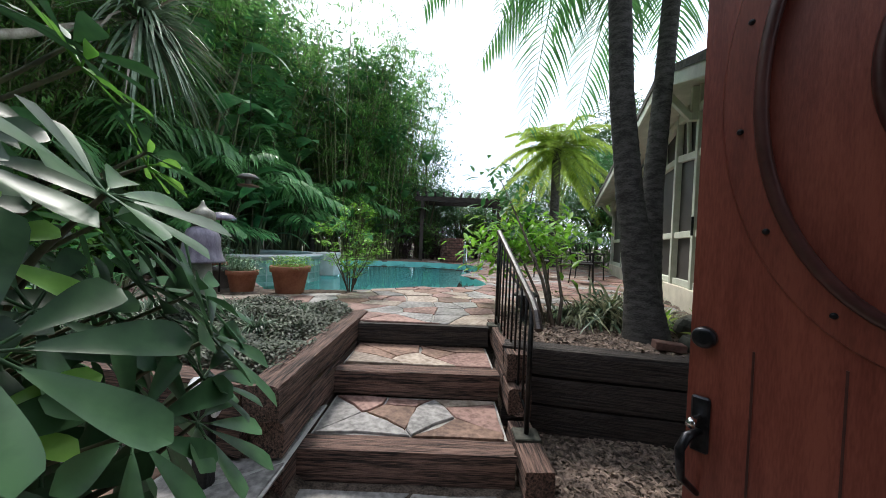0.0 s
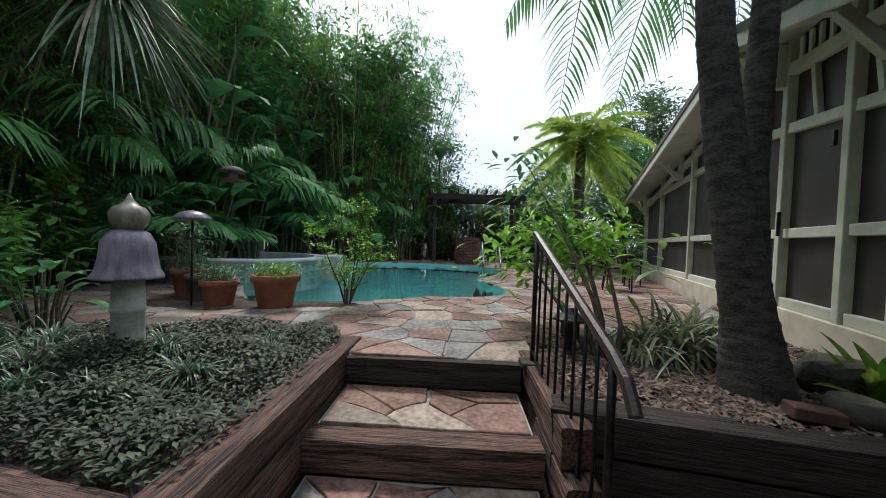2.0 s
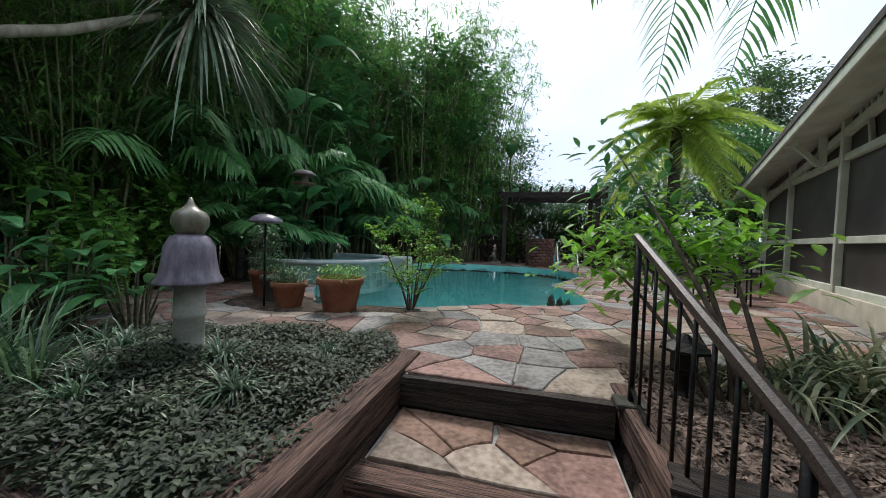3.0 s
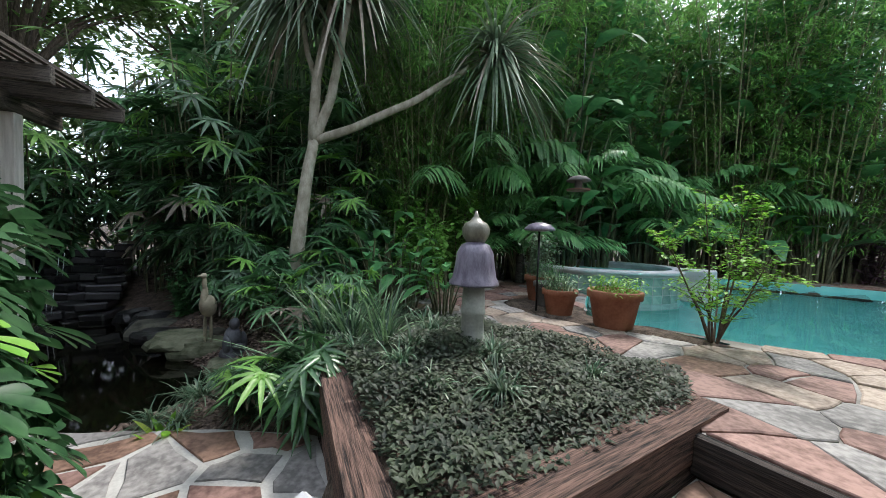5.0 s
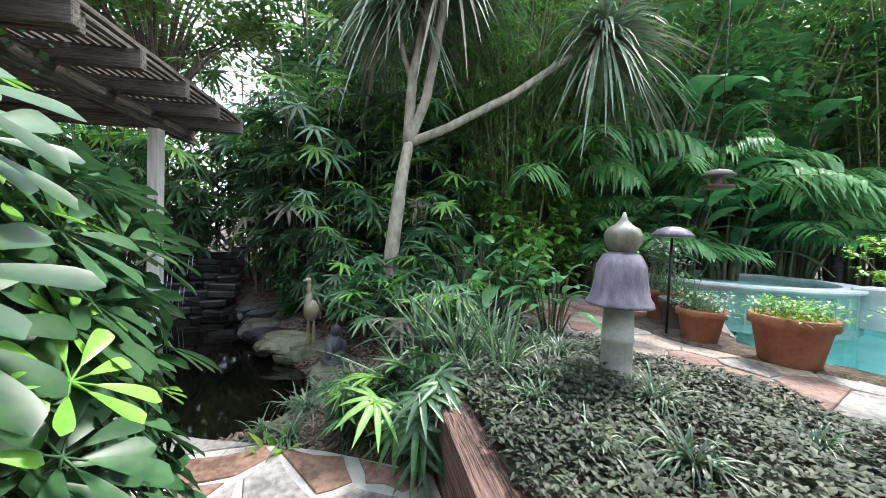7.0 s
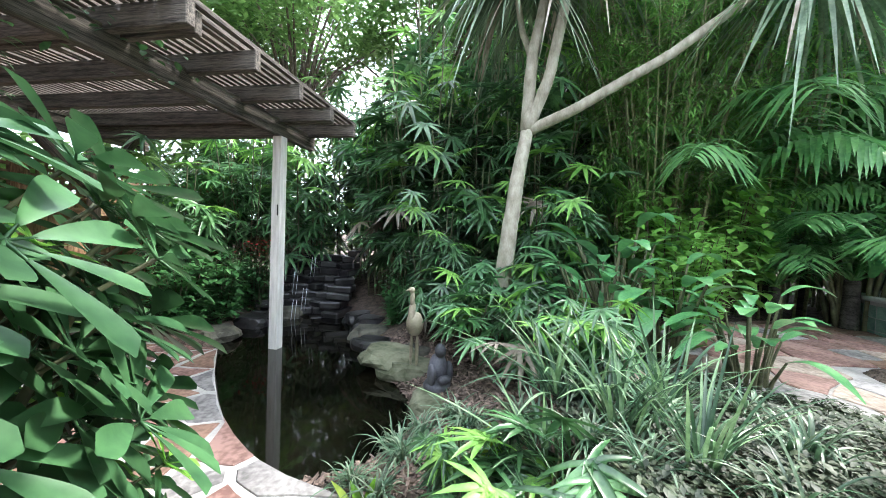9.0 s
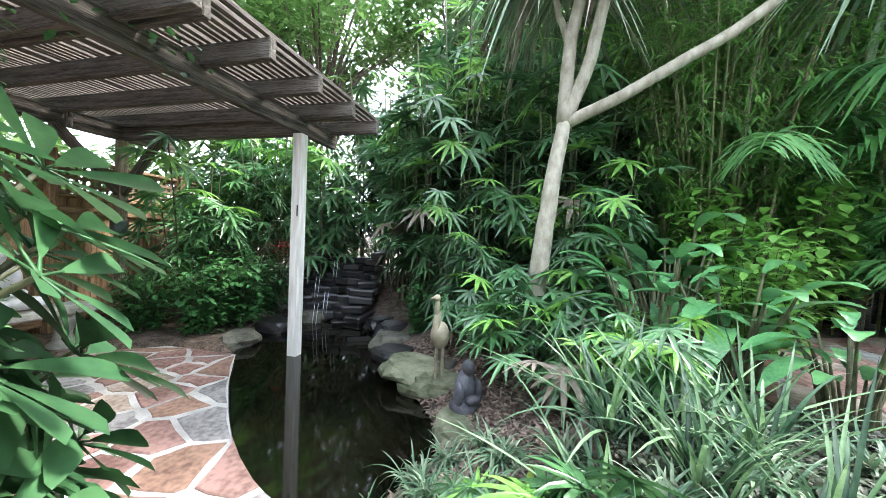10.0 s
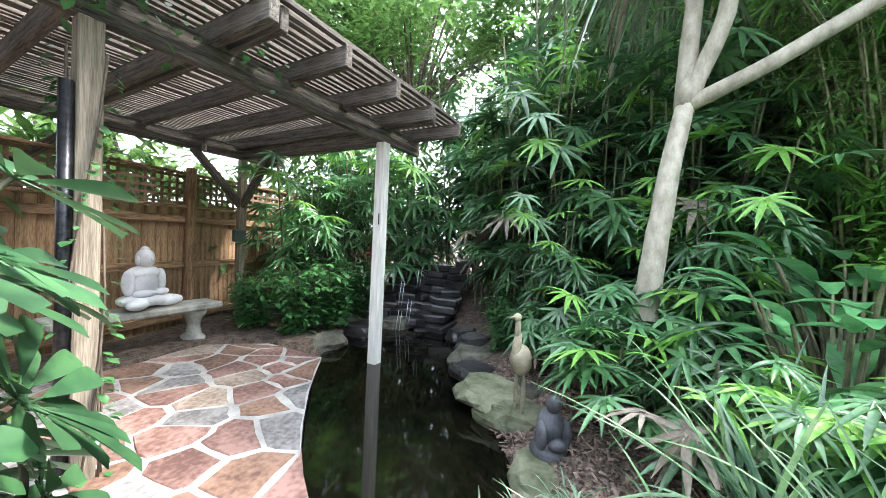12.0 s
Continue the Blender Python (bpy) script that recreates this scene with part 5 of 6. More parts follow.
def poolside_shrub():
    """A small open shrub: a short forked trunk, leaning limbs and sprays of small leaves with gaps between."""
    r = random.Random(300)
    lv, stems = Leaves(), []
    for k in range(9):
        st = Leaves()
        stems.append(st)
        a = 2.399 * k
        reach, rise = r.uniform(0.35, 0.9), r.uniform(0.4, 1.2)
        if k % 4 == 0:
            reach, rise = 0.2, r.uniform(1.2, 1.5)
        d = Vector((math.cos(a), math.sin(a), 0))
        b = d * 0.03
        mid = d * reach * 0.45 + Vector((r.uniform(-.05, .05), r.uniform(-.05, .05), rise * 0.5))
        tip = d * reach + Vector((r.uniform(-.08, .08), 0, rise))
        st.tube([b, b.lerp(mid, 0.5) + Vector((0, 0, 0.04)), mid, tip], [0.013, 0.010, 0.007, 0.003], 6)
        for j in range(13):
            t = r.uniform(-0.1, 1.0)
            p = mid.lerp(tip, t)
            w = away(r, r.uniform(0.0, 0.9)) + d * 0.5
            e = p + w.normalized() * r.uniform(0.12, 0.32)
            st.tube([p, e], [0.004, 0.002], 4)
            for m in range(17):
                q = p.lerp(e, r.uniform(0.15, 1.05)) + Vector((r.gauss(0, .02), r.gauss(0, .02), r.gauss(0, .015)))
                L = r.uniform(0.035, 0.065)
                lv.blade(q, away(r, r.uniform(-0.3, 0.5)), L, L * 0.55, 0.2, "oval", 0, 0.12, 3)
    return [("stem", st.mesh("stem", M_BARK)) for st in stems] + [("crown", lv.mesh("crown", L_SHRUB))]


plant("poolside_shrub", "yellow-green small-leaved open shrub beside the pool", "shrub", poolside_shrub(), (-1.36, 5.08, 0.58))
DARKSHRUB = shrub_meshes(301, 0.85, 0.5, 22, 50, 0.13, L_BROAD, "oval", 0.2)
for x, y, s in [(-5.35, -1.55, 1.0), (-5.8, -1.35, 1.0), (-6.1, -1.9, 1.1), (-5.3, -2.2, 0.85), (-6.5, -1.3, 1.0), (-5.75, 1.0, 0.75), (-5.6, 1.35, 0.7), (-6.5, 1.0, 0.8)]:
    plant("broadleaf_shrub", "lush mid-green broad-leaved shrub by the pond", "shrub", DARKSHRUB, (x, y, 0.2), r.uniform(0, 6.28), s, "shrubs by the pond")
MIDSHRUB = shrub_meshes(302, 1.3, 0.6, 18, 60, 0.15, L_RHAPIS_LIGHT, "oval", 0.35)
for x, y, s in [(-4.1, 3.6, 0.8), (-4.9, 4.0, 1.2), (-5.2, 4.9, 1.3), (1.6, 17.0, 1.6), (3.2, 16.2, 1.5), (-0.5, 15.0, 1.3)]:
    plant("leafy_shrub", "bright leafy shrub at the bed's edge", "shrub", MIDSHRUB, (x, y, 0.5), r.uniform(0, 6.28), s, "leafy shrubs")
PURPLE = shrub_meshes(303, 1.6, 0.8, 18, 60, 0.14, L_PURPLE, "oval", 0.2)
for x, y in [(-1.6, 14.6), (-0.2, 14.9), (2.4, 15.0)]:
    plant("dark_red_shrub", "dark red-leaved shrub by the far pool edge", "shrub", PURPLE, (x, y, 0.5), r.uniform(0, 6.28), 1.0, "dark shrubs")
for x, y, s in [(-3.75, 3.2, 0.55), (-3.95, 2.8, 0.6), (-3.3, 3.45, 0.45), (-4.6, 3.3, 0.75)]:
    plant("paddle_leaf_plant", "low broad paddle-leaved plant beside the path", "plant", PADDLE[1], (x, y, 0.5), r.uniform(0, 6.28), s, "low paddle plants")


def deck_tree():
    """The slender several-stemmed tree beside the handrail."""
    r = random.Random(44)
    t = thing("slender_tree", "slender several-stemmed tree with large light leaves", "tree", (1.05, 3.35, 0.58))
    lv = Leaves()
    for tip in ((-0.35, 1.5, 1.0), (0.0, 1.3, 1.15), (0.2, 1.2, 0.95), (-0.3, 1.4, 1.7), (0.35, 1.0, 1.0), (-0.5, 1.5, 0.85)):
        tip = Vector(tip)
        b = Vector((r.uniform(-0.1, 0.1), r.uniform(-0.08, 0.08), -0.03))
        mid = b.lerp(tip, 0.5) + Vector((r.uniform(-0.1, 0.1), -0.15, 0.1))
        tube_part("stem", [b, b.lerp(mid, 0.5) + Vector((0.03, -0.05, 0)), mid, tip], [0.02, 0.017, 0.013, 0.006], M_BARK, t, 6)
        for j in range(130):
            q = mid.lerp(tip, r.uniform(0.3, 1.1)) + Vector((r.gauss(0, .2), r.gauss(0, .2), r.gauss(0, .14)))
            L = r.uniform(0.10, 0.19)
            lv.blade(q, away(r, r.uniform(-0.5, 0.5)), L, L * 0.42, 0.3, "oval", 1 if tip.z > 1.5 else 0, 0.12, 3)
    part("crown", lv.mesh("crown", [L_SHRUB, L_BROAD]), None, t)


deck_tree()

def post_vine():
    """Ivy that climbs the near pergola post and spreads over the beam above."""
    r = random.Random(77)
    t = thing("climbing_vine", "thin ivy climbing the weathered pergola post", "vine", tuple(perg(PL, 0, PATIO_Z)))
    lv = Leaves()
    for k in range(4):
        a = r.uniform(0, 6.28)
        pts = [Vector((0.075 * math.cos(a + 0.5 * i), 0.075 * math.sin(a + 0.5 * i), 0.3 * i)) for i in range(8)]
        tube_part("stem", pts, [0.006] * 8, M_BARK, t, 5)
        for j in range(45):
            i = min(6, int(r.random() ** 0.7 * 7))
            q = pts[i].lerp(pts[i + 1], r.random()) * 1.0
            out = Vector((q.x, q.y, r.uniform(-0.03, 0.04)))
            L = r.uniform(0.03, 0.065)
            lv.blade(q + out * r.uniform(0.1, 0.7), out + Vector((0, 0, -0.03)), L, L * 0.8, 0.3, "oval", 0, 0.1, 3)
    along = (perg(PL - 1.0, 0, 0) - perg(PL, 0, 0))
    for j in range(170):
        q = along * (r.random() ** 1.6 * 1.1 - 0.1) + Vector((r.gauss(0, 0.12), r.gauss(0, 0.12), BEAM_Z - PATIO_Z + r.uniform(0.0, 0.36)))
        L = r.uniform(0.03, 0.07)
        lv.blade(q, away(r, r.uniform(-0.8, 0.2)), L, L * 0.8, 0.3, "oval", 0, 0.1, 3)
    part("foliage", lv.mesh("foliage", L_BROAD), None, t)


post_vine()


# ---- things in the garden ----
def garden_lantern(at):
    t = thing("mushroom_lantern", "lavender glazed bell-shaped garden lantern on a concrete pedestal", "lantern", at)
    part("pedestal", lathe([(0.10, -0.1), (0.10, 0.05), (0.085, 0.07), (0.08, 0.34), (0.09, 0.35), (0.085, 0.37), (0.075, 0.56)], 24, 0.01), M_CONCRETE, t, "pale concrete pedestal", True)
    part("shade", lathe([(0.16, 0.548), (0.178, 0.55), (0.176, 0.565), (0.155, 0.60), (0.14, 0.68), (0.13, 0.77), (0.10, 0.83), (0.06, 0.85)], 36, 0.02, 2, 14, 0.008), M_LANTERN, t, "lavender glazed bell", True)
    part("finial", lathe([(0.06, 0.845), (0.075, 0.865), (0.095, 0.90), (0.098, 0.945), (0.08, 0.98), (0.045, 1.0), (0.02, 1.03), (0.006, 1.07)], 32, 0.015, 4, 16, 0.01), M_FINIAL, t, "olive glazed onion finial", True)


garden_lantern((-2.03, 2.89, 0.58))


def mushroom(at, h, rr):
    t = thing("toadstool_ornament", "purple toadstool ornament on a thin pole", "ornament", at)
    tube_part("pole", [(0, 0, 0), (0, 0, h)], 0.012, M_IRON, t, 8)
    part("cap", lathe([(rr * 0.3, h - 0.01), (rr, h), (rr * 0.97, h + 0.025), (rr * 0.7, h + 0.07), (rr * 0.3, h + 0.095), (0.01, h + 0.1)], 28, 0.02), M_LANTERN, t, "purple cap", True)


mushroom((-2.95, 4.55, 0.58), 0.98, 0.18)


def feeder(at):
    t = thing("bird_feeder", "hanging brown bird feeder with a wide roof", "bird feeder", at)
    part("roof", lathe([(0.16, 0.12), (0.165, 0.13), (0.10, 0.18), (0.02, 0.2)], 20), M_DARKPOT, t, "", True)
    part("tray", lathe([(0.02, -0.02), (0.15, -0.01), (0.16, 0.01), (0.15, 0.012), (0.05, 0.0)], 20), M_BRICK, t, "", True)
    tube_part("seed_tube", [(0, 0, 0), (0, 0, 0.13)], 0.05, M_DARKPOT, t)
    tube_part("wire", [(0, 0, 0.2), (0, 0, 2.2)], 0.004, M_IRON, t, 5)


feeder((-3.15, 5.5, 2.15))


def pot(at, rr, h, mat, label, leaves, leaf_mat, tall, lsize, name="plant_pot"):
    t = thing(name, label, "plant pot", at)
    part("pot", lathe([(rr * 0.66, 0), (rr * 0.70, 0.015), (rr * 0.9, h * 0.78), (rr, h * 0.79), (rr * 1.02, h * 0.97), (rr * 0.98, h), (rr * 0.88, h), (rr * 0.85, h * 0.88), (rr * 0.02, h * 0.87)], 32, 0.008), mat, t, "", True)
    r = random.Random(int(rr * 1000))
    lv = Leaves()
    for k in range(leaves):
        a, q = r.uniform(0, 6.28), rr * 0.95 * math.sqrt(r.random())
        b = Vector((q * math.cos(a), q * math.sin(a), h * 0.9))
        e = b + Vector((r.gauss(0, 0.05), r.gauss(0, 0.05), tall * r.random()))
        if k % 6 == 0:
            lv.tube([b, e], [0.003, 0.002], 4)
        lv.blade(e, away(r, r.uniform(-0.2, 1.2)), lsize * r.uniform(0.7, 1.3), lsize * 0.5, 0.4, "oval", 0, 0.1, 2)
    part("foliage", lv.mesh("foliage", leaf_mat), None, t)


pot((-2.10, 4.75, 0.59), 0.26, 0.38, M_POT, "large terracotta pot with low green herbs", 420, L_SHRUB, 0.16, 0.05)
pot((-2.72, 4.68, 0.59), 0.20, 0.30, M_POT, "terracotta pot with feathery green herbs", 520, L_LIGHTGRASS, 0.2, 0.04)
pot((-3.12, 4.95, 0.59), 0.19, 0.32, M_DARKPOT, "grey clay pot with thin greenery", 150, L_BROAD, 0.3, 0.05)
pot((-3.45, 5.15, 0.59), 0.21, 0.36, M_POT, "terracotta pot with a dark silvery plant", 420, L_STRAP, 0.6, 0.07)

# raised spa
spa = thing("raised_spa", "raised round spa with green tile wall and pale coping", "spa", (-4.15, 7.55, 0))
R = 1.42
v = [(r_ * math.cos(a), r_ * math.sin(a), z) for r_, z in ((R, 0.0), (R, 0.95), (R - 0.16, 0.95), (R - 0.16, 0.3)) for a in np.linspace(0, 2 * math.pi, 49)[:-1]]
f = [(k * 48 + i, k * 48 + (i + 1) % 48, (k + 1) * 48 + (i + 1) % 48, (k + 1) * 48 + i) for k in range(3) for i in range(48)]
part("shell", from_lists("shell", v, f, M_COPING), None, spa)
v = [(r_ * math.cos(a), r_ * math.sin(a), z) for r_, z in ((R - 0.2, 0.952), (R + 0.06, 0.952), (R + 0.07, 0.975), (R + 0.06, 1.0), (R - 0.2, 1.0), (R - 0.2, 0.952)) for a in np.linspace(0, 2 * math.pi, 49)[:-1]]
f = [(k * 48 + i, k * 48 + (i + 1) % 48, (k + 1) * 48 + (i + 1) % 48, (k + 1) * 48 + i) for k in range(5) for i in range(48)]
part("coping", from_lists("coping", v, f, M_COPING), None, spa, "pale stone coping")
part("spa_water", from_lists("spa_water", [((R - 0.16) * math.cos(a), (R - 0.16) * math.sin(a), 0.86) for a in np.linspace(0, 2 * math.pi, 49)[:-1]], [tuple(range(48))], M_POOLWALL), None, spa)
bm = bmesh.new()
box(bm, (0.006, 0.17, 0.13), Matrix(), 0.002)
tile = finish("tile", bm, M_SPATILE)
for k in range(48):
    for z in (0.56, 0.70, 0.84):
        a = 2 * math.pi * (k + 0.5) / 48
        ob = part("tile", tile, None, spa)
        ob.matrix_basis = Matrix.Rotation(a, 4, "Z") @ Matrix.Translation((R + 0.001, 0, z))
bm = bmesh.new()
box(bm, (0.42, 0.5, 0.52), pose(-2.62, 7.9, 0.78), 0.02)
tagged(part("spa_spillway", bm, M_COPING), "pale stone spillway block between spa and pool", "spillway")


def blob(bm, at, size, rz=0, rx=0, seg=14):
    bmesh.ops.create_uvsphere(bm, u_segments=seg, v_segments=seg * 2 // 3, radius=1.0, matrix=pose(*at, rx, 0, rz) @ Matrix.Diagonal((*size, 1)))


# seated statue on its bench
bm = bmesh.new()
blob(bm, (0, 0, 0.09), (0.25, 0.17, 0.075))
blob(bm, (-0.15, -0.10, 0.07), (0.15, 0.08, 0.06), 25)
blob(bm, (0.15, -0.10, 0.07), (0.15, 0.08, 0.06), -25)
blob(bm, (0, 0.02, 0.25), (0.145, 0.10, 0.19))
blob(bm, (0, 0.02, 0.36), (0.165, 0.09, 0.075))
blob(bm, (-0.165, 0.0, 0.27), (0.05, 0.06, 0.13))
blob(bm, (0.165, 0.0, 0.27), (0.05, 0.06, 0.13))
blob(bm, (-0.09, -0.10, 0.165), (0.10, 0.05, 0.04), -20)
blob(bm, (0.09, -0.10, 0.165), (0.10, 0.05, 0.04), 20)
blob(bm, (0, 0.01, 0.44), (0.05, 0.05, 0.06))
blob(bm, (0, 0.0, 0.51), (0.078, 0.082, 0.10), seg=18)
blob(bm, (-0.08, 0.0, 0.49), (0.015, 0.025, 0.05))
blob(bm, (0.08, 0.0, 0.49), (0.015, 0.025, 0.05))
blob(bm, (0, 0.005, 0.595), (0.04, 0.04, 0.035))
blob(bm, (0, -0.08, 0.505), (0.012, 0.016, 0.025))
statue = part("seated_statue", bm, M_MARBLE, smooth=True)
statue.matrix_basis = pose(-4.22, -2.52, 0.655, 0, 0, 190) @ Matrix.Diagonal((1.0, 1.0, 1.0, 1))
tagged(statue, "white stone seated meditation statue on a bench", "statue")
bench = thing("stone_bench", "lichened stone bench with scrolled legs", "bench")
put_plank("seat", (-3.52, -2.65, 0.615), (-4.90, -2.40, 0.615), 0.36, 0.07, M_BENCH, bench, bevel=0.015)
for x, y in ((-3.75, -2.61), (-4.68, -2.44)):
    bm = lathe([(0.11, 0), (0.115, 0.05), (0.075, 0.09), (0.06, 0.18), (0.08, 0.27), (0.11, 0.32), (0.115, 0.37)], 18, 0.12, 3, 4, 0.06)
    ob = part("leg", bm, M_BENCH, bench, "", True)
    ob.matrix_basis = pose(x, y, 0.21, 0, 0, 10) @ Matrix.Diagonal((0.8, 1.25, 1, 1))

# wading bird statue
bm = bmesh.new()
blob(bm, (0, 0, 0.36), (0.055, 0.085, 0.11), 0, 20)
blob(bm, (0, -0.05, 0.47), (0.025, 0.03, 0.09), 0, -10)
blob(bm, (0, -0.05, 0.58), (0.018, 0.02, 0.07))
blob(bm, (0, -0.06, 0.65), (0.022, 0.03, 0.025))
blob(bm, (0, -0.10, 0.655), (0.008, 0.045, 0.008))
for x in (-0.025, 0.025):
    blob(bm, (x, 0.0, 0.14), (0.013, 0.015, 0.15))
ob = part("wading_bird_statue", bm, M_HERON, smooth=True)
ob.matrix_basis = pose(-4.19, 1.25, 0.31, 0, 0, 60) @ Matrix.Diagonal((1.2, 1.15, 1.06, 1))
tagged(ob, "sandy stone statue of a wading bird on a pond rock", "statue")
bm = bmesh.new()
blob(bm, (0, 0, 0.07), (0.12, 0.12, 0.08))
blob(bm, (0, 0.01, 0.2), (0.08, 0.075, 0.14))
blob(bm, (-0.08, -0.03, 0.18), (0.03, 0.05, 0.09))
blob(bm, (0.08, -0.03, 0.18), (0.03, 0.05, 0.09))
blob(bm, (0, -0.09, 0.15), (0.06, 0.04, 0.035))
blob(bm, (0, -0.02, 0.36), (0.045, 0.05, 0.058))
ob = part("kneeling_statue", bm, M_BRONZE, smooth=True)
ob.matrix_basis = pose(-3.90, 1.46, 0.20, 0, 0, 120)
tagged(ob, "dark stone kneeling figure beside the pond", "statue")


# rocks
def rock(at, size, seed, mat, label, name="pond_rock", group="rocks round the pond"):
    bm = bmesh.new()
    bmesh.ops.create_icosphere(bm, subdivisions=3, radius=1.0)
    for q in bm.verts:
        k = 1 + 0.35 * noise.noise(q.co * 1.3 + Vector((seed, 0, 0))) + 0.10 * noise.noise(q.co * 4 + Vector((0, seed, 0)))
        q.co = Vector((q.co.x * size[0] * k, q.co.y * size[1] * k, max(-0.5, min(0.62, q.co.z * k)) * size[2]))
    ob = part(name, bm, mat)
    ob.matrix_basis = pose(*at, 0, 0, seed * 47)
    return tagged(ob, label, "rock", group)


rock((-4.48, 0.98, 0.30), (0.30, 0.24, 0.12), 1, M_MOSS, "flat mossy rock overhanging the pond")
rock((-4.30, 1.22, 0.24), (0.28, 0.2, 0.14), 2, M_MOSS, "mossy rock under the bird statue")
rock((-4.66, 1.28, 0.28), (0.25, 0.2, 0.11), 3, M_ROCK, "grey rock under the bird statue")
rock((-3.72, 1.42, 0.20), (0.24, 0.18, 0.10), 4, M_MOSS, "pale mossy rock at the pond's edge")
for i, (x, y) in enumerate([(-5.0, 0.78), (-5.5, 0.66), (-6.0, 0.55), (-5.3, -1.05), (-5.9, -1.0), (-6.45, -0.75), (-6.3, 0.35)]):
    rock((x, y, 0.2), (0.26, 0.2, 0.16), 5 + i, M_ROCK if i % 2 else M_DARKROCK, "dark rock at the pond's rim")
falls = thing("waterfall", "stepped dark slate waterfall running into the pond", "waterfall")
rf = random.Random(17)
for k in range(9):
    u = k / 8
    for j in range(5):
        bm = bmesh.new()
        box(bm, (rf.uniform(0.3, 0.5), rf.uniform(0.25, 0.4), 0.11), Matrix(), 0.02)
        ob = part("slate", bm, M_DARKROCK, falls)
        ob.matrix_basis = pose(-6.55 - 1.1 * u + rf.uniform(-0.06, 0.06), -1.05 + j * 0.24 + 0.10 * u + rf.uniform(-0.05, 0.05), 0.12 + 0.11 * k + (0.10 if j in (0, 4) else 0.0), rf.uniform(-5, 5), rf.uniform(-6, 6), rf.uniform(-30, 30))
for i, (x, y, z0, z1) in enumerate(((-6.36, -0.62, 0.17, 0.45), (-6.42, -0.50, 0.3, 0.62), (-6.6, -0.70, 0.5, 0.85), (-6.85, -0.52, 0.75, 1.05))):
    for j in range(2):
        tube_part("water_thread", [(x + 0.04, y + j * 0.05, z1), (x + 0.10, y + j * 0.05 + 0.01, (z0 + z1) / 2 + 0.03), (x + 0.12, y + j * 0.05, z0)], [0.003, 0.005, 0.004], M_FALLS, falls, 5)
bm = bmesh.new()
box(bm, (0.16, 0.09, 0.17), pose(-5.47, -2.68, 1.42, 0, 0, -13), 0.012)
tagged(part("junction_box", bm, M_GREENPLASTIC), "small green electrical box on the pergola post", "box")
# path light beside the tie end
light = thing("path_light", "pale square path light on a short post", "path light", (-1.06, 1.56, 0.0))
bm = bmesh.new()
box(bm, (0.07, 0.07, 0.58), pose(0, 0, 0.30), 0.006)
part("post", bm, M_IRON, light)
bm = bmesh.new()
box(bm, (0.15, 0.15, 0.05), pose(0, 0, 0.665, 12, 0, 20), 0.012)
box(bm, (0.145, 0.03, 0.12), pose(-0.02, 0.055, 0.61, -6, 0, 20), 0.010)
box(bm, (0.03, 0.13, 0.11), pose(0.058, 0.01, 0.61, 0, 6, 20), 0.010)
part("lamp_hood", bm, M_COPING, light, "pale grey plastic hood")
rock((2.28, 3.02, 0.68), (0.19, 0.16, 0.2), 31, M_ROCK, "round boulder beside the palm", "boulder", "")
bowl = thing("stone_bowl", "small round stone bowl in the palm bed", "bowl", (1.98, 2.62, 0.60))
part("body", lathe([(0.07, 0), (0.115, 0.03), (0.125, 0.08), (0.10, 0.125), (0.085, 0.13), (0.07, 0.10), (0.01, 0.09)], 24, 0.02), M_ROCK, bowl, "", True)
bm = bmesh.new()
box(bm, (0.21, 0.10, 0.06), pose(1.72, 2.56, 0.67, 0, 4, -12), 0.006)
tagged(part("loose_brick", bm, M_BRICK), "loose red brick lying on the timber wall", "brick")
small = thing("iron_lantern", "small dark iron lantern beside the handrail", "lantern", (0.84, 3.42, 0.58))
part("base", lathe([(0.09, 0), (0.09, 0.02), (0.03, 0.04), (0.03, 0.16), (0.07, 0.18)], 12), M_IRON, small, "", True)
part("body", lathe([(0.06, 0.18), (0.07, 0.2), (0.07, 0.29), (0.06, 0.3)], 8), M_IRON, small)
part("roof", lathe([(0.13, 0.30), (0.125, 0.315), (0.06, 0.35), (0.015, 0.39)], 8), M_IRON, small)


# patio chairs and far pool things
def patio_chair(at, turn):
    t = thing("patio_chair", "dark metal patio chair on the pool deck", "chair", at, "chairs on the deck")
    t.rotation_euler = (0, 0, turn)
    bm = bmesh.new()
    box(bm, (0.48, 0.46, 0.035), pose(0, 0, 0.43), 0.012)
    part("seat", bm, M_IRON, t)
    for x in (-0.22, 0.22):
        tube_part("leg", [(x, -0.22, 0), (x, -0.21, 0.43), (x, -0.2, 0.64)], 0.014, M_IRON, t, 6)
        tube_part("leg", [(x, 0.27, 0), (x, 0.22, 0.43), (x, 0.30, 0.88)], 0.014, M_IRON, t, 6)
        tube_part("armrest", [(x, -0.24, 0.64), (x, 0.25, 0.65)], 0.016, M_IRON, t, 6)
    for k in range(5):
        tube_part("back_bar", [(-0.22 + 0.11 * k, 0.22, 0.45), (-0.22 + 0.11 * k, 0.295, 0.86)], 0.009, M_IRON, t, 5)
    tube_part("back_rail", [(-0.22, 0.30, 0.88), (0.22, 0.30, 0.88)], 0.014, M_IRON, t, 6)


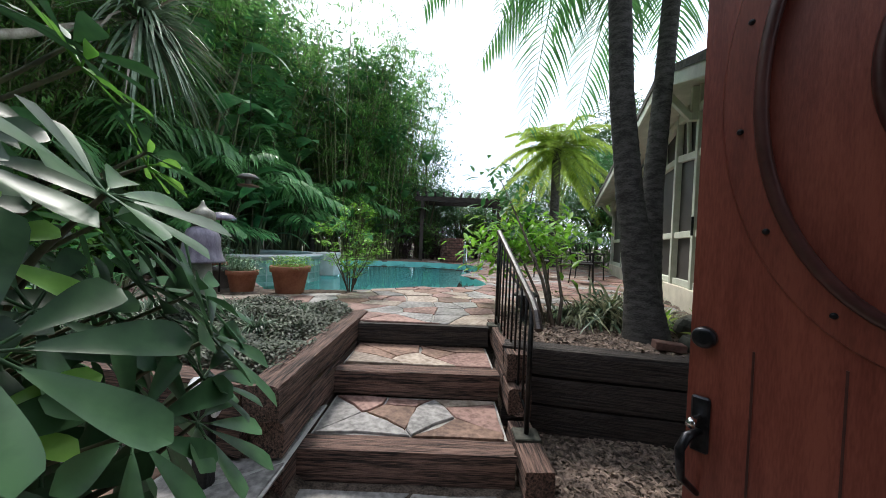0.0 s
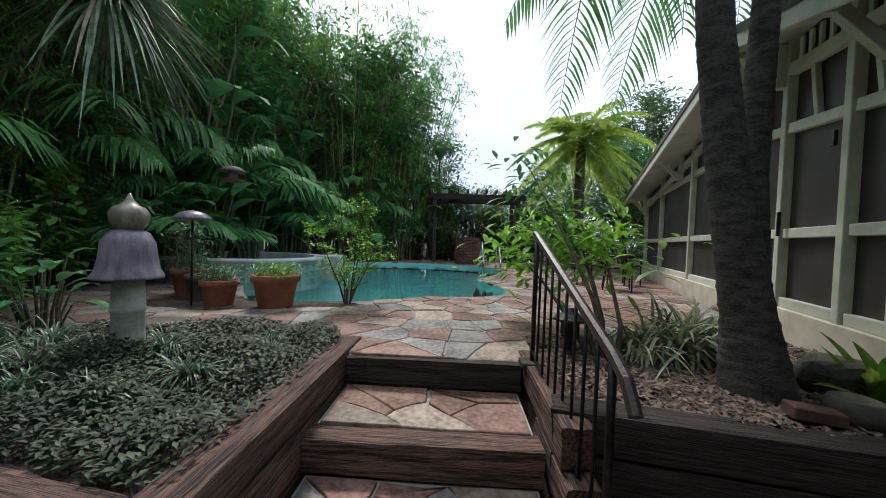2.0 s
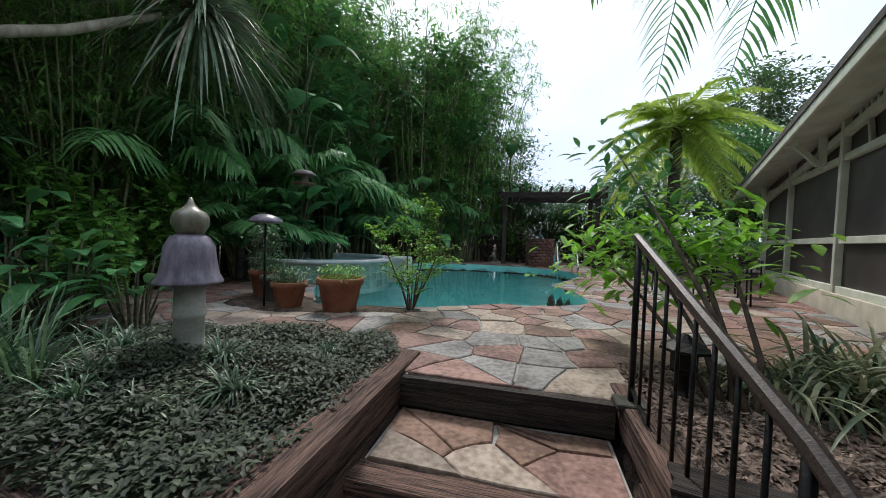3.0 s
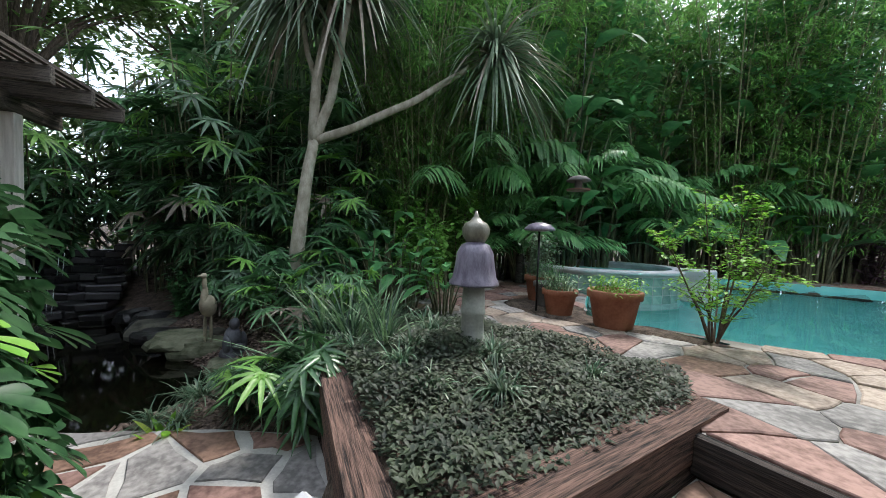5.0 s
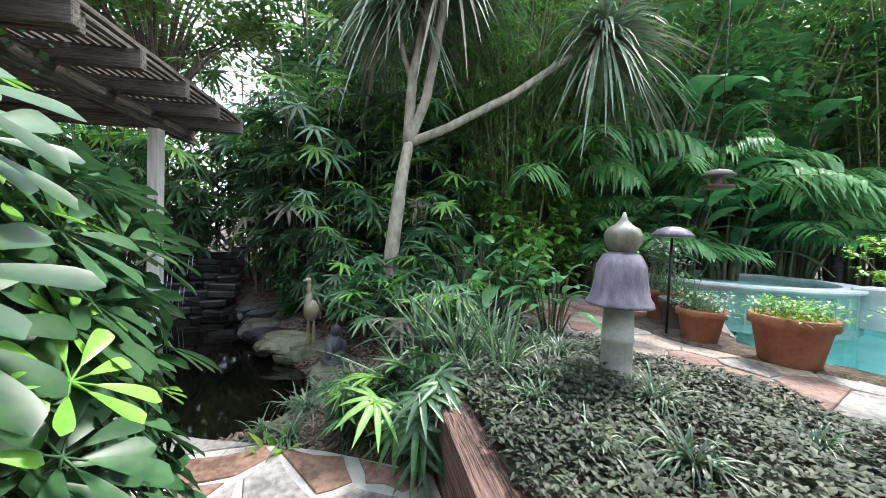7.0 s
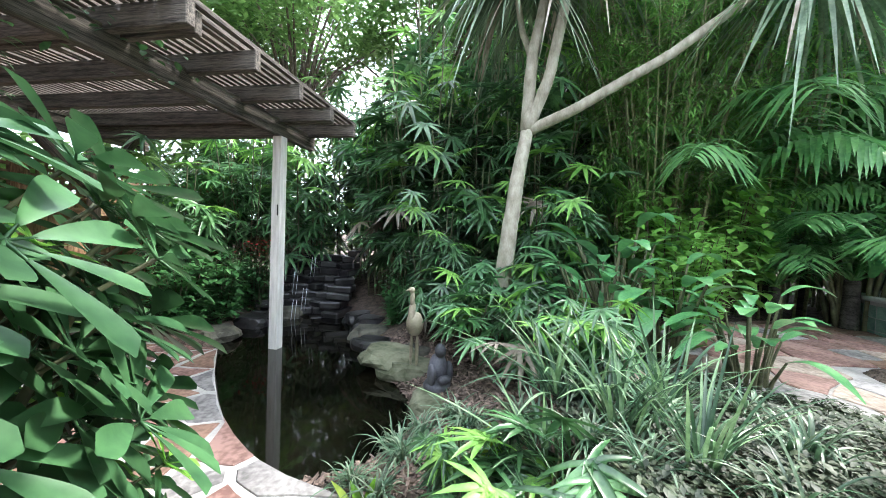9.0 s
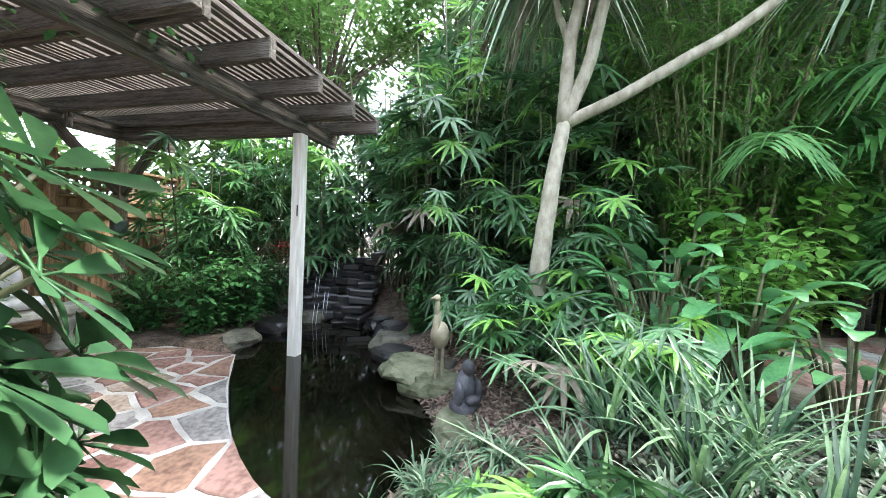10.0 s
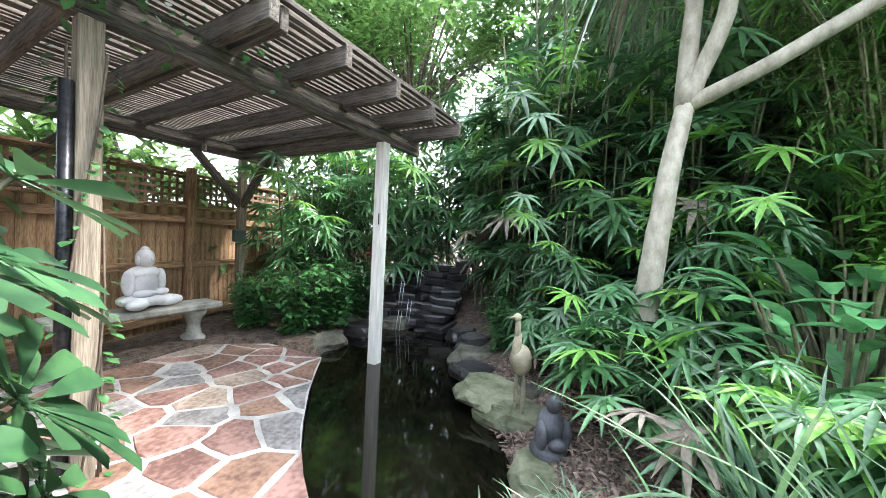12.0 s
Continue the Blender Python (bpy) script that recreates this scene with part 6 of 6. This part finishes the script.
patio_chair((3.1, 7.6, DECK_Z), 1.2)
patio_chair((3.7, 8.6, DECK_Z), 2.0)
patio_chair((2.6, 8.5, DECK_Z), -1.0)
for x in (0.75, 1.25):
    grab = thing("pool_handrail", "curved steel pool handrail", "handrail", (x, 11.6, DECK_Z), "rails of the pool steps")
    tube_part("rail", [(0, 0.45, 0), (0, 0.42, 0.6), (0, 0.3, 0.78), (0, 0.0, 0.82), (0, -0.4, 0.62), (0, -0.75, 0.25), (0, -0.8, -0.12)], 0.024, M_STEEL, grab)
arbor = thing("far_arbor", "dark timber arbor beyond the pool", "arbor")
for x in (-0.9, 2.2):
    for y in (13.9, 15.4):
        put_plank("post", (x, y, 0.5), (x, y, 3.0), 0.14, 0.14, M_TIE_DARK, arbor, up=(0, 1, 0))
for y in (13.9, 15.4):
    put_plank("beam", (-1.2, y, 3.1), (2.5, y, 3.1), 0.08, 0.2, M_TIE_DARK, arbor)
for k in range(11):
    put_plank("rafter", (-1.1 + 0.35 * k, 13.5, 3.28), (-1.1 + 0.35 * k, 15.8, 3.28), 0.06, 0.14, M_TIE_DARK, arbor)
planter = thing("brick_planter", "round dark brick planter at the far pool edge", "planter", (0.35, 13.5, 0.55))
part("core", lathe([(0.42, 0), (0.42, 1.0), (0.30, 1.0), (0.28, 0.9), (0.02, 0.9)], 24), M_SOIL, planter)
bm = bmesh.new()
box(bm, (0.08, 0.2, 0.085), Matrix(), 0.006)
brick = finish("brick", bm, M_BRICK)
for z in range(10):
    for k in range(13):
        ob = part("brick", brick, None, planter)
        ob.matrix_basis = Matrix.Rotation(2 * math.pi * (k + 0.5 * (z % 2)) / 13, 4, "Z") @ Matrix.Translation((0.415, 0, 0.05 + 0.1 * z))
# red flowers beside the falls
lv = Leaves()
rq = random.Random(71)
for k in range(60):
    lv.blade(Vector((rq.gauss(0, 0.12), rq.gauss(0, 0.12), 1.0 + rq.gauss(0, 0.06))), away(rq, 0.5), 0.05, 0.035, 0.2, "oval", 0, 0.1, 2)
for k in range(10):
    lv.tube([Vector((0, 0, 0)), Vector((rq.gauss(0, 0.12), rq.gauss(0, 0.12), 1.0))], [0.006, 0.003], 4, 1)
tagged(new("red_flower_plant", lv.mesh("red_flower_plant", [L_RED, M_CANE])), "thin plant with red flowers by the falls", "flower").location = (-6.4, -1.15, 0.2)

# ---- flagstones ----
def voronoi_cells(region, spacing, seed, ratio=1.0):
    """Irregular cells over the region: each seed's half-plane cell, its corners pulled in to the region's rim."""
    r = random.Random(seed)
    xs, ys = [p[0] for p in region], [p[1] for p in region]
    pts = []
    nx, ny = int((max(xs) - min(xs)) / spacing) + 3, int((max(ys) - min(ys)) / spacing) + 3
    for i in range(-1, nx):
        for j in range(-1, ny):
            pts.append((min(xs) + (i + 0.5 * (j % 2) + r.uniform(-0.42, 0.42)) * spacing, min(ys) + (j + r.uniform(-0.42, 0.42)) * spacing))
    pts = [p for p in pts if inside(p, region)]
    out = []
    for p in pts:
        cell = [(p[0] + a * spacing * 2, p[1] + b * spacing * 2) for a, b in ((-1, -1), (1, -1), (1, 1), (-1, 1))]
        for q in pts:
            dx, dy = q[0] - p[0], q[1] - p[1]
            if q is p or dx * dx + dy * dy > 9 * spacing * spacing:
                continue
            c = (q[0] * q[0] + q[1] * q[1] - p[0] * p[0] - p[1] * p[1]) / 2
            nxt = []
            for a, b in zip(cell, cell[1:] + cell[:1]):
                da, db = a[0] * dx + a[1] * dy - c, b[0] * dx + b[1] * dy - c
                if da <= 0:
                    nxt.append(a)
                if (da < 0) != (db < 0):
                    t = da / (da - db)
                    nxt.append((a[0] + (b[0] - a[0]) * t, a[1] + (b[1] - a[1]) * t))
            cell = nxt
            if len(cell) < 3:
                break
        if len(cell) >= 3:
            out.append((p, cell))
    return out


def stone_lists(cell, centre, joint, z, thick, r):
    """A slab with an uneven outline: more corners along each side, a small bevel and its own height."""
    ring = []
    n = len(cell)
    for k in range(n):
        a, b = Vector((*cell[k], 0)), Vector((*cell[(k + 1) % n], 0))
        ring.append(a)
        if (b - a).length > 0.16:
            m = a.lerp(b, r.uniform(0.4, 0.6))
            ring.append(m + Vector((r.uniform(-1, 1), r.uniform(-1, 1), 0)) * 0.018)
    c = Vector((*centre, 0))
    ins = []
    for q in ring:
        d = q - c
        ins.append(c + d * max(0.3, 1 - joint / max(0.05, d.length)))
    n = len(ins)
    top = z + r.uniform(-0.003, 0.004)
    v = [(q.x, q.y, z - thick) for q in ins] + [(q.x, q.y, top - 0.006) for q in ins]
    v += [(c.x + (q.x - c.x) * 0.965, c.y + (q.y - c.y) * 0.965, top) for q in ins]
    f = [tuple(range(2 * n, 3 * n))]
    for k in range(n):
        j = (k + 1) % n
        f += [(k, j, n + j, n + k), (n + k, n + j, 2 * n + j, 2 * n + k)]
    return v, f


def lay(parent, region, holes, spacing, joint, z, seed, weights, near=None, limit=300, slope=None):
    r = random.Random(seed)
    cells = []
    for p, cell in voronoi_cells(region, spacing, seed):
        if any(inside(p, h) for h in holes):
            continue
        fixed = []
        for q in cell:
            for h in holes:
                if inside(q, h):
                    q = nearest_on(q, h)[0]
            if not inside(q, region):
                q = nearest_on(q, region)[0]
            if not fixed or abs(q[0] - fixed[-1][0]) + abs(q[1] - fixed[-1][1]) > 0.015:
                fixed.append(q)
        if len(fixed) >= 3:
            cx, cy = sum(q[0] for q in fixed) / len(fixed), sum(q[1] for q in fixed) / len(fixed)
            cells.append(((cx, cy), fixed))
    if near:
        cells.sort(key=lambda c: (c[0][0] - near[0]) ** 2 + (c[0][1] - near[1]) ** 2)
    rest = [([], [], []) for _ in STONES]
    for k, (c, cell) in enumerate(cells):
        v, f = stone_lists(cell, c, joint * r.uniform(0.7, 1.5), z, 0.04, r)
        m = r.choices(range(4), weights)[0]
        if k < limit:
            part("flagstone", from_lists("flagstone", v, f, STONES[m]), None, parent)
        else:
            b = len(rest[m][0])
            rest[m][0].extend(v)
            rest[m][1].extend(tuple(b + i for i in q) for q in f)
    for m in range(4):
        if rest[m][0]:
            tagged(part("far_flagstones", from_lists("far_flagstones", rest[m][0], rest[m][1], STONES[m]), None, parent), kind="stuff")


for k, y in enumerate((1.90, 2.56)):
    lay(steps, [(-0.75, y + 0.16), (0.43, y + 0.16), (0.43, y + 0.66), (-0.75, y + 0.66)], [], 0.27, 0.007, STEP_Z[k], 50 + k, (7, 5, 2, 2))
lay(entry, [(-0.85, -0.5), (1.5, -0.5), (1.5, 1.86), (-0.85, 1.86)], [], 0.36, 0.014, 0.004, 60, (4, 3, 5, 3))
lay(patio, PATIO, [], 0.31, 0.026, PATIO_Z, 61, (5, 5, 4, 1))
lay(deck, DECK, [POOL, POTBED], 0.36, 0.010, DECK_Z, 62, (6, 3, 3, 4), (-0.3, 3.2), 280)
